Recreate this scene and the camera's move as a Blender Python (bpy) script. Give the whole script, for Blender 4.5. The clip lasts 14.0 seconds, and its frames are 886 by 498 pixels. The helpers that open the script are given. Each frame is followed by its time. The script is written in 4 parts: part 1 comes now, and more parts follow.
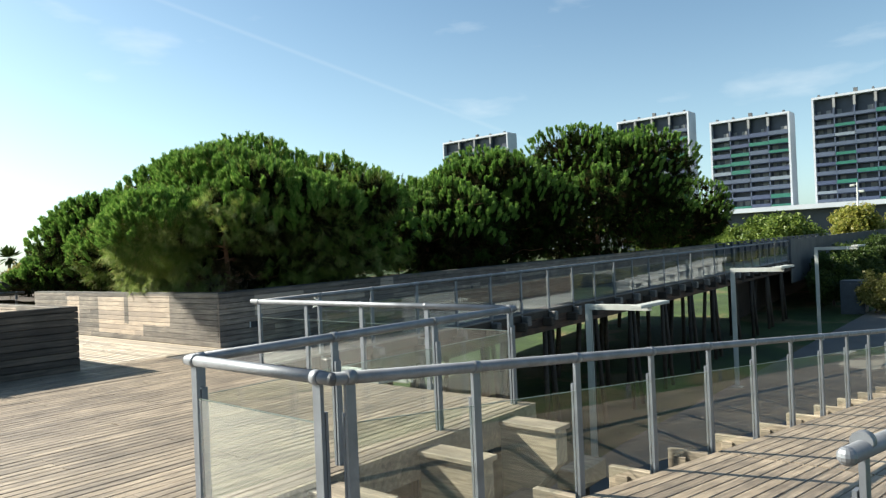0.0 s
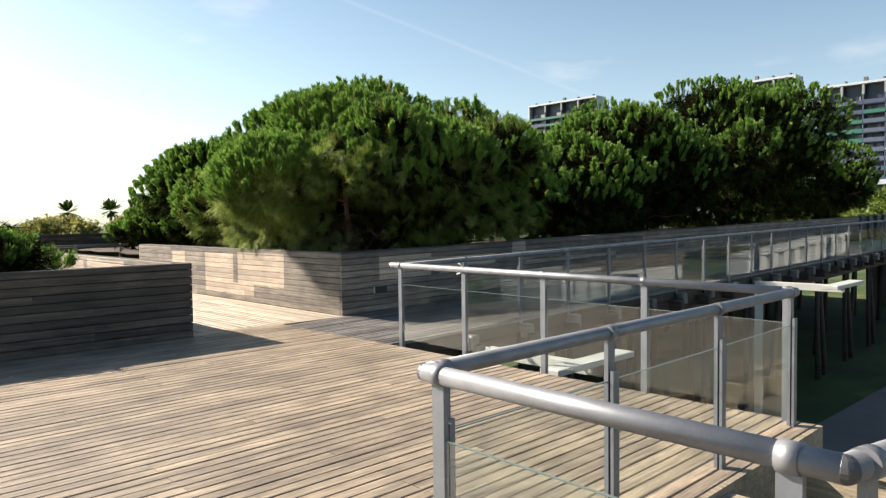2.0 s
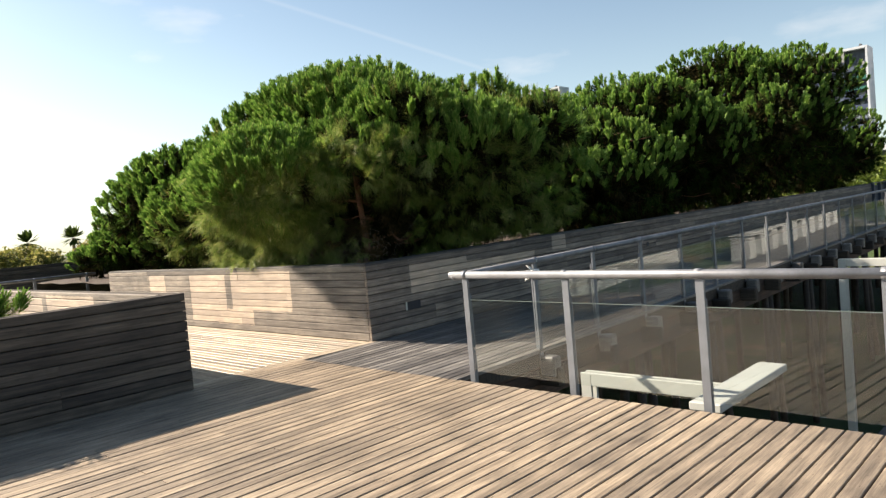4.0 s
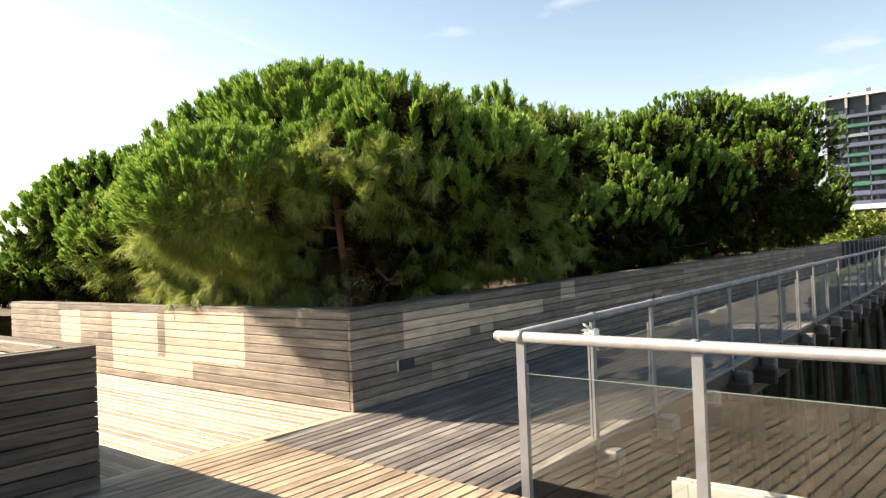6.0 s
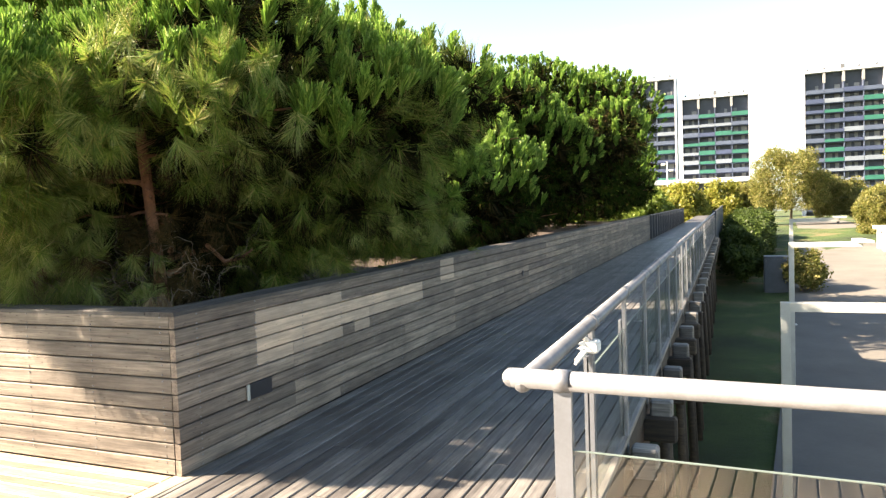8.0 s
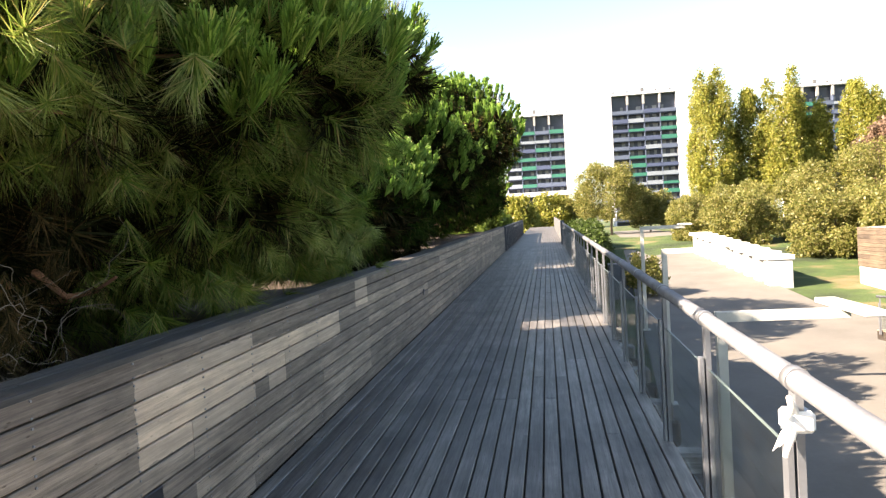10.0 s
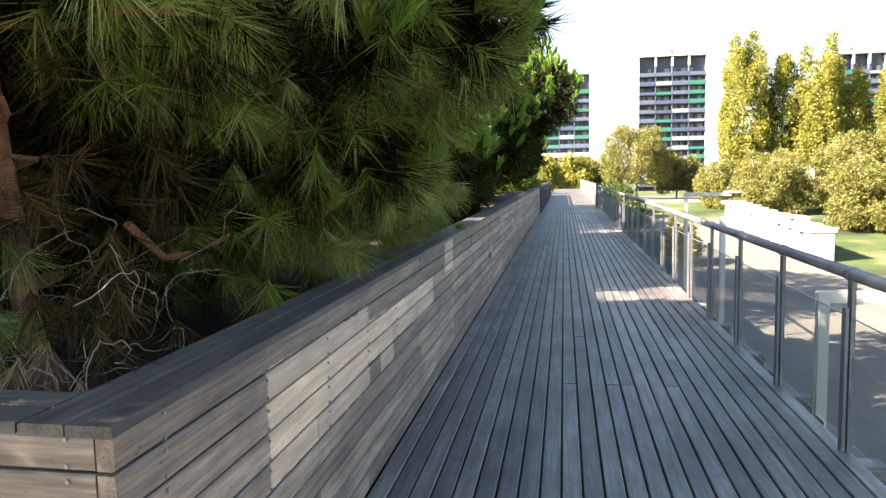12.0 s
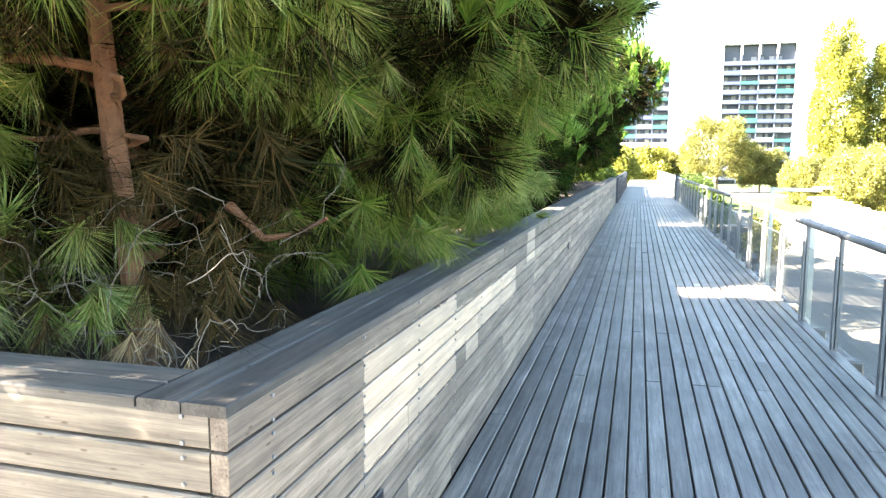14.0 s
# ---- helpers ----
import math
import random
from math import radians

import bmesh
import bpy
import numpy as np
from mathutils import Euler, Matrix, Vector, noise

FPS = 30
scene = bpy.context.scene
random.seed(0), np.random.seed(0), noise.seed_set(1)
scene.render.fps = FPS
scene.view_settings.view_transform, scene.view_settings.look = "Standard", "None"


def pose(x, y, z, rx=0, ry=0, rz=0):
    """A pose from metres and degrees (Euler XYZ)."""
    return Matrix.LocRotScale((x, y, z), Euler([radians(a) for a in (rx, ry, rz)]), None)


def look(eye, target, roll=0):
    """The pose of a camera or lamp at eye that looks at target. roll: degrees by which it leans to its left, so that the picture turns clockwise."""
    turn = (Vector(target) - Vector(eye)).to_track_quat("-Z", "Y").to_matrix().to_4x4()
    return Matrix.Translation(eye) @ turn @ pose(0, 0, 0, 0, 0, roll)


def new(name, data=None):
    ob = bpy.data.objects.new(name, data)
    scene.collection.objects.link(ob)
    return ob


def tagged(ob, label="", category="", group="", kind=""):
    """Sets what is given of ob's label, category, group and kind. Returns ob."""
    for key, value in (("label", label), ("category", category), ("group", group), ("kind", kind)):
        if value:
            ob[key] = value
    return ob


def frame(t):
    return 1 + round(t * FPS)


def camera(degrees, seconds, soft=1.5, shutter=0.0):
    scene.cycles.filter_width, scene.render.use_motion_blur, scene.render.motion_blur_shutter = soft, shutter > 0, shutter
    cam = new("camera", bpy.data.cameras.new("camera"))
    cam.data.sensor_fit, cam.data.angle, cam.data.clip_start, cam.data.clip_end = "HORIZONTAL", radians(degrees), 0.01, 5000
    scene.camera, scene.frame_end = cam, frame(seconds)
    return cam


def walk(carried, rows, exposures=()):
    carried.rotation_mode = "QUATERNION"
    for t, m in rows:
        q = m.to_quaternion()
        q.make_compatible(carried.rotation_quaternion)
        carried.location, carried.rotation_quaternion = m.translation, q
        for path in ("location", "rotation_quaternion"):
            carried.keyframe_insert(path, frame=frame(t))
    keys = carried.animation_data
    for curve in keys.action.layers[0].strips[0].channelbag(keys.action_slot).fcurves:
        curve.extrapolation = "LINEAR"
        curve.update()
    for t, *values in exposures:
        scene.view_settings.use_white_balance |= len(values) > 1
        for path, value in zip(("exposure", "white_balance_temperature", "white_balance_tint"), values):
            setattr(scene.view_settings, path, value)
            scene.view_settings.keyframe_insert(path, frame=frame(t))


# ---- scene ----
cam = camera(64.8, 14.0, soft=1.35)

# seconds, eye, target, roll
PATH = [
    (0, (12.015, -7.621, 1.658), (10.739, -6.081, 1.67), -2.4),
    (0.5, (11.471, -7.528, 1.632), (10.175, -6.004, 1.636), -2.1),
    (1, (10.807, -7.341, 1.604), (9.416, -5.904, 1.582), -1.9),
    (1.5, (10.256, -7.134, 1.594), (8.845, -5.717, 1.549), -3.4),
    (2, (9.705, -6.95, 1.608), (8.266, -5.564, 1.525), -0.7),
    (2.5, (9.145, -6.778, 1.612), (7.854, -5.254, 1.507), -1.7),
    (3, (8.509, -6.535, 1.625), (7.054, -5.165, 1.549), -2.0),
    (3.5, (7.942, -6.379, 1.61), (6.584, -4.913, 1.553), -2.6),
    (4, (7.386, -6.153, 1.583), (6.004, -4.709, 1.5), -5.0),
    (6.5, (4.823, -4.708, 1.584), (3.629, -3.103, 1.629), -2.9),
    (7, (4.299, -4.305, 1.577), (3.177, -2.649, 1.583), -4.8),
    (7.5, (3.78, -3.852, 1.591), (2.679, -2.184, 1.514), -1.6),
    (8, (3.31, -3.456, 1.602), (2.547, -1.609, 1.521), -1.9),
    (8.5, (2.859, -3.028, 1.596), (2.2, -1.141, 1.511), -1.1),
    (9, (2.472, -2.665, 1.582), (1.977, -0.728, 1.533), -2.9),
    (11.5, (1.165, -1.417, 1.557), (0.964, 0.57, 1.464), -2.2),
    (12, (0.998, -1.374, 1.592), (0.657, 0.588, 1.417), -1.0),
    (12.5, (0.918, -1.347, 1.574), (0.145, 0.494, 1.444), -1.9),
    (13, (0.924, -1.41, 1.604), (0.031, 0.369, 1.411), -2.0),
    (13.5, (0.906, -1.388, 1.601), (0.22, 0.476, 1.366), 0.3),
    (14, (0.875, -1.343, 1.596), (0.343, 0.574, 1.384), 0.5),
]
EXPOSURES = [(0.0, 1.44, 6650, 5), (1.0, 1.46, 6950, 9), (2.0, 1.48, 7200, 13), (4.0, 1.53, 7550, 15), (6.5, 2.25, 8650, 18), (7.5, 2.45, 8600, 17), (8.0, 2.8, 8500, 17), (8.5, 2.95, 8150, 15), (9.0, 2.78, 8250, 17),
             (11.5, 2.82, 8200, 21), (12.0, 3.15, 8000, 20), (12.5, 4.05, 8200, 15), (13.0, 4.95, 8150, 14), (13.5, 4.8, 7900, 13), (14.0, 4.55, 7800, 13)]
walk(cam, [(t, look(eye, target, roll)) for t, eye, target, roll in PATH], EXPOSURES)

# ---- light ----
SUN_DIR = Vector((-0.753, -0.341, 0.563))
world = bpy.data.worlds.new("sky")
scene.world = world
world.use_nodes = True
wn, wl = world.node_tree.nodes, world.node_tree.links
wn.clear()
sky = wn.new("ShaderNodeTexSky")
sky.sky_type, sky.sun_disc = "NISHITA", False
sky.sun_elevation = math.asin(SUN_DIR.z)
sky.sun_rotation = math.atan2(SUN_DIR.x, SUN_DIR.y)
sky.air_density, sky.dust_density, sky.ozone_density = 1.0, 1.3, 1.0
coord = wn.new("ShaderNodeTexCoord")
stretch = wn.new("ShaderNodeMapping")
stretch.inputs["Scale"].default_value = (2.2, 2.2, 7.0)
wl.new(coord.outputs["Generated"], stretch.inputs["Vector"])
cloud = wn.new("ShaderNodeTexNoise")
cloud.inputs["Scale"].default_value, cloud.inputs["Detail"].default_value = 1.6, 7.0
wl.new(stretch.outputs["Vector"], cloud.inputs["Vector"])
cut = wn.new("ShaderNodeMapRange")
cut.inputs["From Min"].default_value, cut.inputs["From Max"].default_value = 0.62, 0.85
cut.inputs["To Max"].default_value = 0.6
wl.new(cloud.outputs["Fac"], cut.inputs["Value"])
veil = wn.new("ShaderNodeMixRGB")
veil.inputs["Color2"].default_value = (9.0, 9.2, 9.5, 1)
# a thin vapour trail high in the west
trail = wn.new("ShaderNodeVectorMath")
trail.operation = "DOT_PRODUCT"
trail.inputs[1].default_value = (-0.4205, -0.1012, -0.9017)
wl.new(coord.outputs["Generated"], trail.inputs[0])
across = wn.new("ShaderNodeMath")
across.operation = "ABSOLUTE"
wl.new(trail.outputs["Value"], across.inputs[0])
line = wn.new("ShaderNodeMapRange")
line.interpolation_type = "SMOOTHSTEP"
line.inputs["From Min"].default_value, line.inputs["From Max"].default_value = 0.0, 0.0045
line.inputs["To Min"].default_value, line.inputs["To Max"].default_value = 0.075, 0.0
wl.new(across.outputs[0], line.inputs["Value"])
along = wn.new("ShaderNodeVectorMath")
along.operation = "DOT_PRODUCT"
along.inputs[1].default_value = (-0.7162, 0.6472, 0.2613)
wl.new(coord.outputs["Generated"], along.inputs[0])
reach_of = wn.new("ShaderNodeMapRange")
reach_of.interpolation_type = "SMOOTHSTEP"
reach_of.inputs["From Min"].default_value, reach_of.inputs["From Max"].default_value = 0.93, 0.985
wl.new(along.outputs["Value"], reach_of.inputs["Value"])
vapour = wn.new("ShaderNodeMath")
vapour.operation = "MULTIPLY"
wl.new(line.outputs["Result"], vapour.inputs[0])
wl.new(reach_of.outputs["Result"], vapour.inputs[1])
thick = wn.new("ShaderNodeMath")
thick.operation = "MAXIMUM"
wl.new(cut.outputs["Result"], thick.inputs[0])
wl.new(vapour.outputs[0], thick.inputs[1])
wl.new(thick.outputs[0], veil.inputs["Fac"])
grey = wn.new("ShaderNodeRGBToBW")
wl.new(sky.outputs["Color"], grey.inputs["Color"])
height = wn.new("ShaderNodeSeparateXYZ")
wl.new(coord.outputs["Generated"], height.inputs[0])
low = wn.new("ShaderNodeMapRange")
low.interpolation_type = "SMOOTHSTEP"
low.inputs["From Min"].default_value, low.inputs["From Max"].default_value = 0.0, 0.55
low.inputs["To Min"].default_value, low.inputs["To Max"].default_value = 0.85, 0.0
wl.new(height.outputs["Z"], low.inputs["Value"])
haze = wn.new("ShaderNodeMixRGB")
wl.new(low.outputs["Result"], haze.inputs["Fac"])
wl.new(sky.outputs["Color"], haze.inputs["Color1"])
brighter = wn.new("ShaderNodeMath")
brighter.operation = "MULTIPLY"
brighter.inputs[1].default_value = 1.4
wl.new(grey.outputs["Val"], brighter.inputs[0])
milky = wn.new("ShaderNodeMixRGB")
milky.inputs["Fac"].default_value = 0.55
wl.new(brighter.outputs[0], milky.inputs["Color1"])
lifted = wn.new("ShaderNodeMixRGB")
lifted.blend_type = "MULTIPLY"
lifted.inputs["Fac"].default_value = 1.0
lifted.inputs["Color2"].default_value = (1.4, 1.4, 1.4, 1)
wl.new(sky.outputs["Color"], lifted.inputs["Color1"])
wl.new(lifted.outputs["Color"], milky.inputs["Color2"])
wl.new(milky.outputs["Color"], haze.inputs["Color2"])
clear_air = wn.new("ShaderNodeMixRGB")
clear_air.blend_type = "MULTIPLY"
clear_air.inputs["Fac"].default_value = 1.0
clear_air.inputs["Color2"].default_value = (0.92, 1.14, 1.24, 1)
wl.new(haze.outputs["Color"], clear_air.inputs["Color1"])
wl.new(clear_air.outputs["Color"], veil.inputs["Color1"])
backing = wn.new("ShaderNodeBackground")
backing.inputs["Strength"].default_value = 0.049
wl.new(veil.outputs["Color"], backing.inputs["Color"])
out = wn.new("ShaderNodeOutputWorld")
wl.new(backing.outputs["Background"], out.inputs["Surface"])

sun = new("sun", bpy.data.lights.new("sun", "SUN"))
sun.data.energy, sun.data.angle, sun.data.color = 5.0, radians(0.5), (1.0, 0.94, 0.84)
sun.matrix_world = look(SUN_DIR * 100, (0, 0, 0))

# ---- materials ----


def material(name):
    mat = bpy.data.materials.new(name)
    mat.use_nodes = True
    nodes = mat.node_tree.nodes
    return mat, nodes, mat.node_tree.links, nodes["Principled BSDF"]


def noise_node(nodes, links, vector, scale, detail=4.0, rough=0.55):
    node = nodes.new("ShaderNodeTexNoise")
    node.inputs["Scale"].default_value, node.inputs["Detail"].default_value = scale, detail
    node.inputs["Roughness"].default_value = rough
    if vector is not None:
        links.new(vector, node.inputs["Vector"])
    return node.outputs["Fac"]


def ramp_node(nodes, links, fac, stops):
    node = nodes.new("ShaderNodeValToRGB")
    while len(node.color_ramp.elements) < len(stops):
        node.color_ramp.elements.new(0.5)
    for el, (pos, col) in zip(node.color_ramp.elements, stops):
        el.position, el.color = pos, (*col, 1)
    links.new(fac, node.inputs["Fac"])
    return node.outputs["Color"]


def mix(nodes, links, fac, a, b, kind="MIX"):
    node = nodes.new("ShaderNodeMixRGB")
    node.blend_type = kind
    for key, value in (("Fac", fac), ("Color1", a), ("Color2", b)):
        if isinstance(value, (int, float)):
            node.inputs[key].default_value = value
        elif isinstance(value, tuple):
            node.inputs[key].default_value = (*value, 1)
        else:
            links.new(value, node.inputs[key])
    return node.outputs["Color"]


def calc(nodes, links, op, a, b=None):
    node = nodes.new("ShaderNodeMath")
    node.operation = op
    for n, value in enumerate((a, b)):
        if value is None:
            continue
        if isinstance(value, (int, float)):
            node.inputs[n].default_value = value
        else:
            links.new(value, node.inputs[n])
    return node.outputs[0]


def bump(nodes, links, height, bsdf, strength, distance=0.01):
    node = nodes.new("ShaderNodeBump")
    node.inputs["Strength"].default_value, node.inputs["Distance"].default_value = strength, distance
    links.new(height, node.inputs["Height"])
    links.new(node.outputs["Normal"], bsdf.inputs["Normal"])


def rect_mask(nodes, links, axes, lo_u, hi_u, lo_v, hi_v, warp):
    """1 inside a rectangle of the plane, with a slightly uneven edge."""
    u = calc(nodes, links, "ADD", axes[0], warp)
    v = calc(nodes, links, "ADD", axes[1], warp)
    a = calc(nodes, links, "MULTIPLY", calc(nodes, links, "GREATER_THAN", u, lo_u), calc(nodes, links, "LESS_THAN", u, hi_u))
    b = calc(nodes, links, "MULTIPLY", calc(nodes, links, "GREATER_THAN", v, lo_v), calc(nodes, links, "LESS_THAN", v, hi_v))
    return calc(nodes, links, "MULTIPLY", a, b)


def wood(name, dark, light, rough=0.75, scrubbed=(), blotch=0.5, spread_tone=1.0):
    """Weathered boards; the grain runs along each board's own x axis."""
    mat, nodes, links, bsdf = material(name)
    tex = nodes.new("ShaderNodeTexCoord")
    info = nodes.new("ShaderNodeObjectInfo")
    place = nodes.new("ShaderNodeVectorMath")
    place.operation = "ADD"
    links.new(tex.outputs["Object"], place.inputs[0])
    shift = nodes.new("ShaderNodeCombineXYZ")
    links.new(calc(nodes, links, "MULTIPLY", info.outputs["Random"], 57.0), shift.inputs[0])
    links.new(calc(nodes, links, "MULTIPLY", info.outputs["Random"], 31.0), shift.inputs[1])
    links.new(shift.outputs[0], place.inputs[1])
    run = nodes.new("ShaderNodeMapping")
    run.inputs["Scale"].default_value = (1.0, 21.0, 21.0)
    links.new(place.outputs[0], run.inputs["Vector"])
    grain = noise_node(nodes, links, run.outputs["Vector"], 1.6, 7.0, 0.65)
    fine = nodes.new("ShaderNodeMapping")
    fine.inputs["Scale"].default_value = (5.0, 160.0, 160.0)
    links.new(place.outputs[0], fine.inputs["Vector"])
    fibre = noise_node(nodes, links, fine.outputs["Vector"], 1.0, 3.0)
    colour = ramp_node(nodes, links, grain, [(0.3, dark), (0.66, light)])
    colour = mix(nodes, links, 0.5, colour, ramp_node(nodes, links, fibre, [(0.32, (0.4, 0.4, 0.4)), (0.66, (1.15, 1.15, 1.15))]), "MULTIPLY")
    tone = ramp_node(nodes, links, info.outputs["Random"], [(0.0, (0.62, 0.60, 0.60)), (0.5, (0.98, 0.96, 0.94)), (1.0, (1.3, 1.26, 1.2))])
    colour = mix(nodes, links, spread_tone, colour, tone, "MULTIPLY")
    geo = nodes.new("ShaderNodeNewGeometry")
    stain = noise_node(nodes, links, geo.outputs["Position"], 1.3, 5.0, 0.6)
    colour = mix(nodes, links, blotch, colour, ramp_node(nodes, links, stain, [(0.34, (0.36, 0.35, 0.35)), (0.5, (0.85, 0.84, 0.82)), (0.66, (1.2, 1.18, 1.14))]), "MULTIPLY")
    patch = nodes.new("ShaderNodeMapping")
    patch.inputs["Scale"].default_value = (2.6, 9.0, 9.0)
    links.new(place.outputs[0], patch.inputs["Vector"])
    worn = noise_node(nodes, links, patch.outputs["Vector"], 1.0, 5.0, 0.7)
    colour = mix(nodes, links, 0.6, colour, ramp_node(nodes, links, worn, [(0.33, (0.55, 0.54, 0.54)), (0.52, (0.98, 0.97, 0.95)), (0.68, (1.3, 1.28, 1.26))]), "MULTIPLY")
    knot = nodes.new("ShaderNodeTexVoronoi")
    knot_place = nodes.new("ShaderNodeMapping")
    knot_place.inputs["Scale"].default_value = (2.2, 7.0, 7.0)
    links.new(place.outputs[0], knot_place.inputs["Vector"])
    links.new(knot_place.outputs["Vector"], knot.inputs["Vector"])
    spot = ramp_node(nodes, links, knot.outputs["Distance"], [(0.06, (0.25, 0.2, 0.17)), (0.16, (1, 1, 1))])
    colour = mix(nodes, links, 0.8, colour, spot, "MULTIPLY")
    if scrubbed:
        axes = nodes.new("ShaderNodeSeparateXYZ")
        links.new(geo.outputs["Position"], axes.inputs[0])
        warp = calc(nodes, links, "MULTIPLY", calc(nodes, links, "SUBTRACT", noise_node(nodes, links, geo.outputs["Position"], 9.0, 3.0), 0.5), 0.05)
        total = None
        for axis, lo_u, hi_u, lo_v, hi_v in scrubbed:
            one = rect_mask(nodes, links, (axes.outputs[axis], axes.outputs[2]), lo_u, hi_u, lo_v, hi_v, warp)
            total = one if total is None else calc(nodes, links, "MAXIMUM", total, one)
        bright = mix(nodes, links, 0.36, mix(nodes, links, 1.0, colour, (2.0, 1.8, 1.6), "MULTIPLY"), (0.54, 0.455, 0.375))
        colour = mix(nodes, links, calc(nodes, links, "MULTIPLY", total, 0.92), colour, bright)
    links.new(colour, bsdf.inputs["Base Color"])
    bsdf.inputs["Roughness"].default_value = rough
    bump(nodes, links, mix(nodes, links, 0.4, grain, fibre), bsdf, 0.8, 0.004)
    return mat


DECK_WOOD = wood("deck wood", (0.145, 0.116, 0.089), (0.37, 0.307, 0.236), 0.55, spread_tone=0.6)
# Greyer and darker than the deck: the walkway's shade is in this colour.
WALK_WOOD = wood("walkway wood", (0.066, 0.066, 0.069), (0.195, 0.194, 0.197), 0.5, blotch=0.75)
SIDE_WOOD = wood("planter side wood", (0.115, 0.094, 0.081), (0.31, 0.262, 0.225), 0.75, [
    (1, 0.82, 2.08, 0.56, 0.985), (1, 2.08, 3.9, 0.69, 0.905), (1, 2.3, 2.6, 0.58, 0.70), (1, 4.45, 4.9, 0.87, 1.02), (1, 4.45, 4.9, 1.02, 1.2)])
FRONT_WOOD = wood("planter front wood", (0.098, 0.085, 0.074), (0.27, 0.242, 0.212), 0.75, [
    (0, -5.15, -3.85, 0.12, 0.96), (0, -3.65, -1.85, 0.36, 1.0), (0, -6.9, -6.2, 0.3, 0.97), (0, -4.2, -3.0, 0.1, 0.36)])
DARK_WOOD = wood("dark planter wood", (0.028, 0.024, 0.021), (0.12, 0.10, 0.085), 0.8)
COURT_WOOD = wood("side deck wood", (0.24, 0.20, 0.155), (0.42, 0.365, 0.295), 0.5, blotch=0.25)
CAP_WOOD = wood("cap wood", (0.032, 0.032, 0.035), (0.105, 0.102, 0.102), 0.75)
STEP_WOOD = wood("step wood", (0.16, 0.135, 0.10), (0.40, 0.345, 0.27), 0.7)
RAW_TIMBER = wood("terrace timber", (0.045, 0.034, 0.025), (0.15, 0.115, 0.085), 0.8)
FASCIA = wood("fascia timber", (0.022, 0.012, 0.008), (0.10, 0.055, 0.036), 0.8, blotch=0.8)
TIMBER = wood("support timber", (0.022, 0.018, 0.015), (0.075, 0.058, 0.045), 0.85)


def plain(name, colour, rough=0.6, metal=0.0, vary=0.25, scale=3.0, relief=0.0):
    mat, nodes, links, bsdf = material(name)
    tex = nodes.new("ShaderNodeNewGeometry")
    big = noise_node(nodes, links, tex.outputs["Position"], scale, 5.0)
    small = noise_node(nodes, links, tex.outputs["Position"], scale * 17, 3.0)
    low = tuple(c * (1 - vary) for c in colour)
    high = tuple(min(1, c * (1 + vary * 0.6)) for c in colour)
    col = ramp_node(nodes, links, big, [(0.3, low), (0.7, high)])
    col = mix(nodes, links, vary, col, ramp_node(nodes, links, small, [(0.3, (0.6, 0.6, 0.6)), (0.7, (1, 1, 1))]), "MULTIPLY")
    links.new(col, bsdf.inputs["Base Color"])
    bsdf.inputs["Roughness"].default_value, bsdf.inputs["Metallic"].default_value = rough, metal
    if relief:
        bump(nodes, links, small, bsdf, relief, 0.01)
    return mat


STEEL = plain("galvanised steel", (0.21, 0.22, 0.24), 0.5, 0.5, 0.25, 6.0, 0.05)
BAR_STEEL = plain("post steel", (0.185, 0.20, 0.225), 0.5, 0.5, 0.2, 5.0)
WHITE_STEEL = plain("pale painted steel", (0.40, 0.415, 0.395), 0.45, 0.0, 0.12, 4.0)
DARK_STEEL = plain("dark blue steel", (0.05, 0.065, 0.085), 0.5, 0.2, 0.2, 4.0)
CONCRETE = plain("concrete path", (0.115, 0.11, 0.10), 0.85, 0, 0.2, 0.6, 0.3)
WHITE_WALL = plain("white wall", (0.44, 0.455, 0.46), 0.7, 0, 0.12, 0.8)
BUILDING_WHITE = plain("white facade", (0.40, 0.43, 0.48), 0.7, 0, 0.08, 0.2)
SOIL = plain("soil", (0.05, 0.033, 0.023), 0.95, 0, 0.5, 3.0, 0.8)
BARK = plain("pine bark", (0.22, 0.10, 0.055), 0.9, 0, 0.5, 7.0, 0.9)
TWIG = plain("dry twigs", (0.15, 0.12, 0.095), 0.9, 0, 0.4, 9.0)
DRY_TWIG = plain("pale dry twigs", (0.155, 0.13, 0.105), 0.9, 0, 0.3, 9.0)
LEAD = plain("grey wall panel", (0.09, 0.095, 0.10), 0.7, 0, 0.3, 1.0)
LENS = plain("dark lamp lens", (0.012, 0.012, 0.02), 0.45, 0, 0.3, 8.0)
RIBBON = plain("white ribbon", (0.78, 0.78, 0.76), 0.7, 0, 0.08)


def grass_material():
    mat, nodes, links, bsdf = material("grass")
    geo = nodes.new("ShaderNodeNewGeometry")
    big = noise_node(nodes, links, geo.outputs["Position"], 0.22, 5.0, 0.6)
    small = noise_node(nodes, links, geo.outputs["Position"], 14.0, 5.0, 0.7)
    col = ramp_node(nodes, links, big, [(0.36, (0.012, 0.029, 0.004)), (0.54, (0.040, 0.082, 0.012)), (0.61, (0.13, 0.11, 0.045)), (0.76, (0.20, 0.155, 0.08))])
    col = mix(nodes, links, 0.7, col, ramp_node(nodes, links, small, [(0.3, (0.4, 0.4, 0.4)), (0.7, (1.1, 1.1, 1.1))]), "MULTIPLY")
    links.new(col, bsdf.inputs["Base Color"])
    bsdf.inputs["Roughness"].default_value = 0.95
    bump(nodes, links, small, bsdf, 1.0, 0.05)
    return mat


GRASS = grass_material()


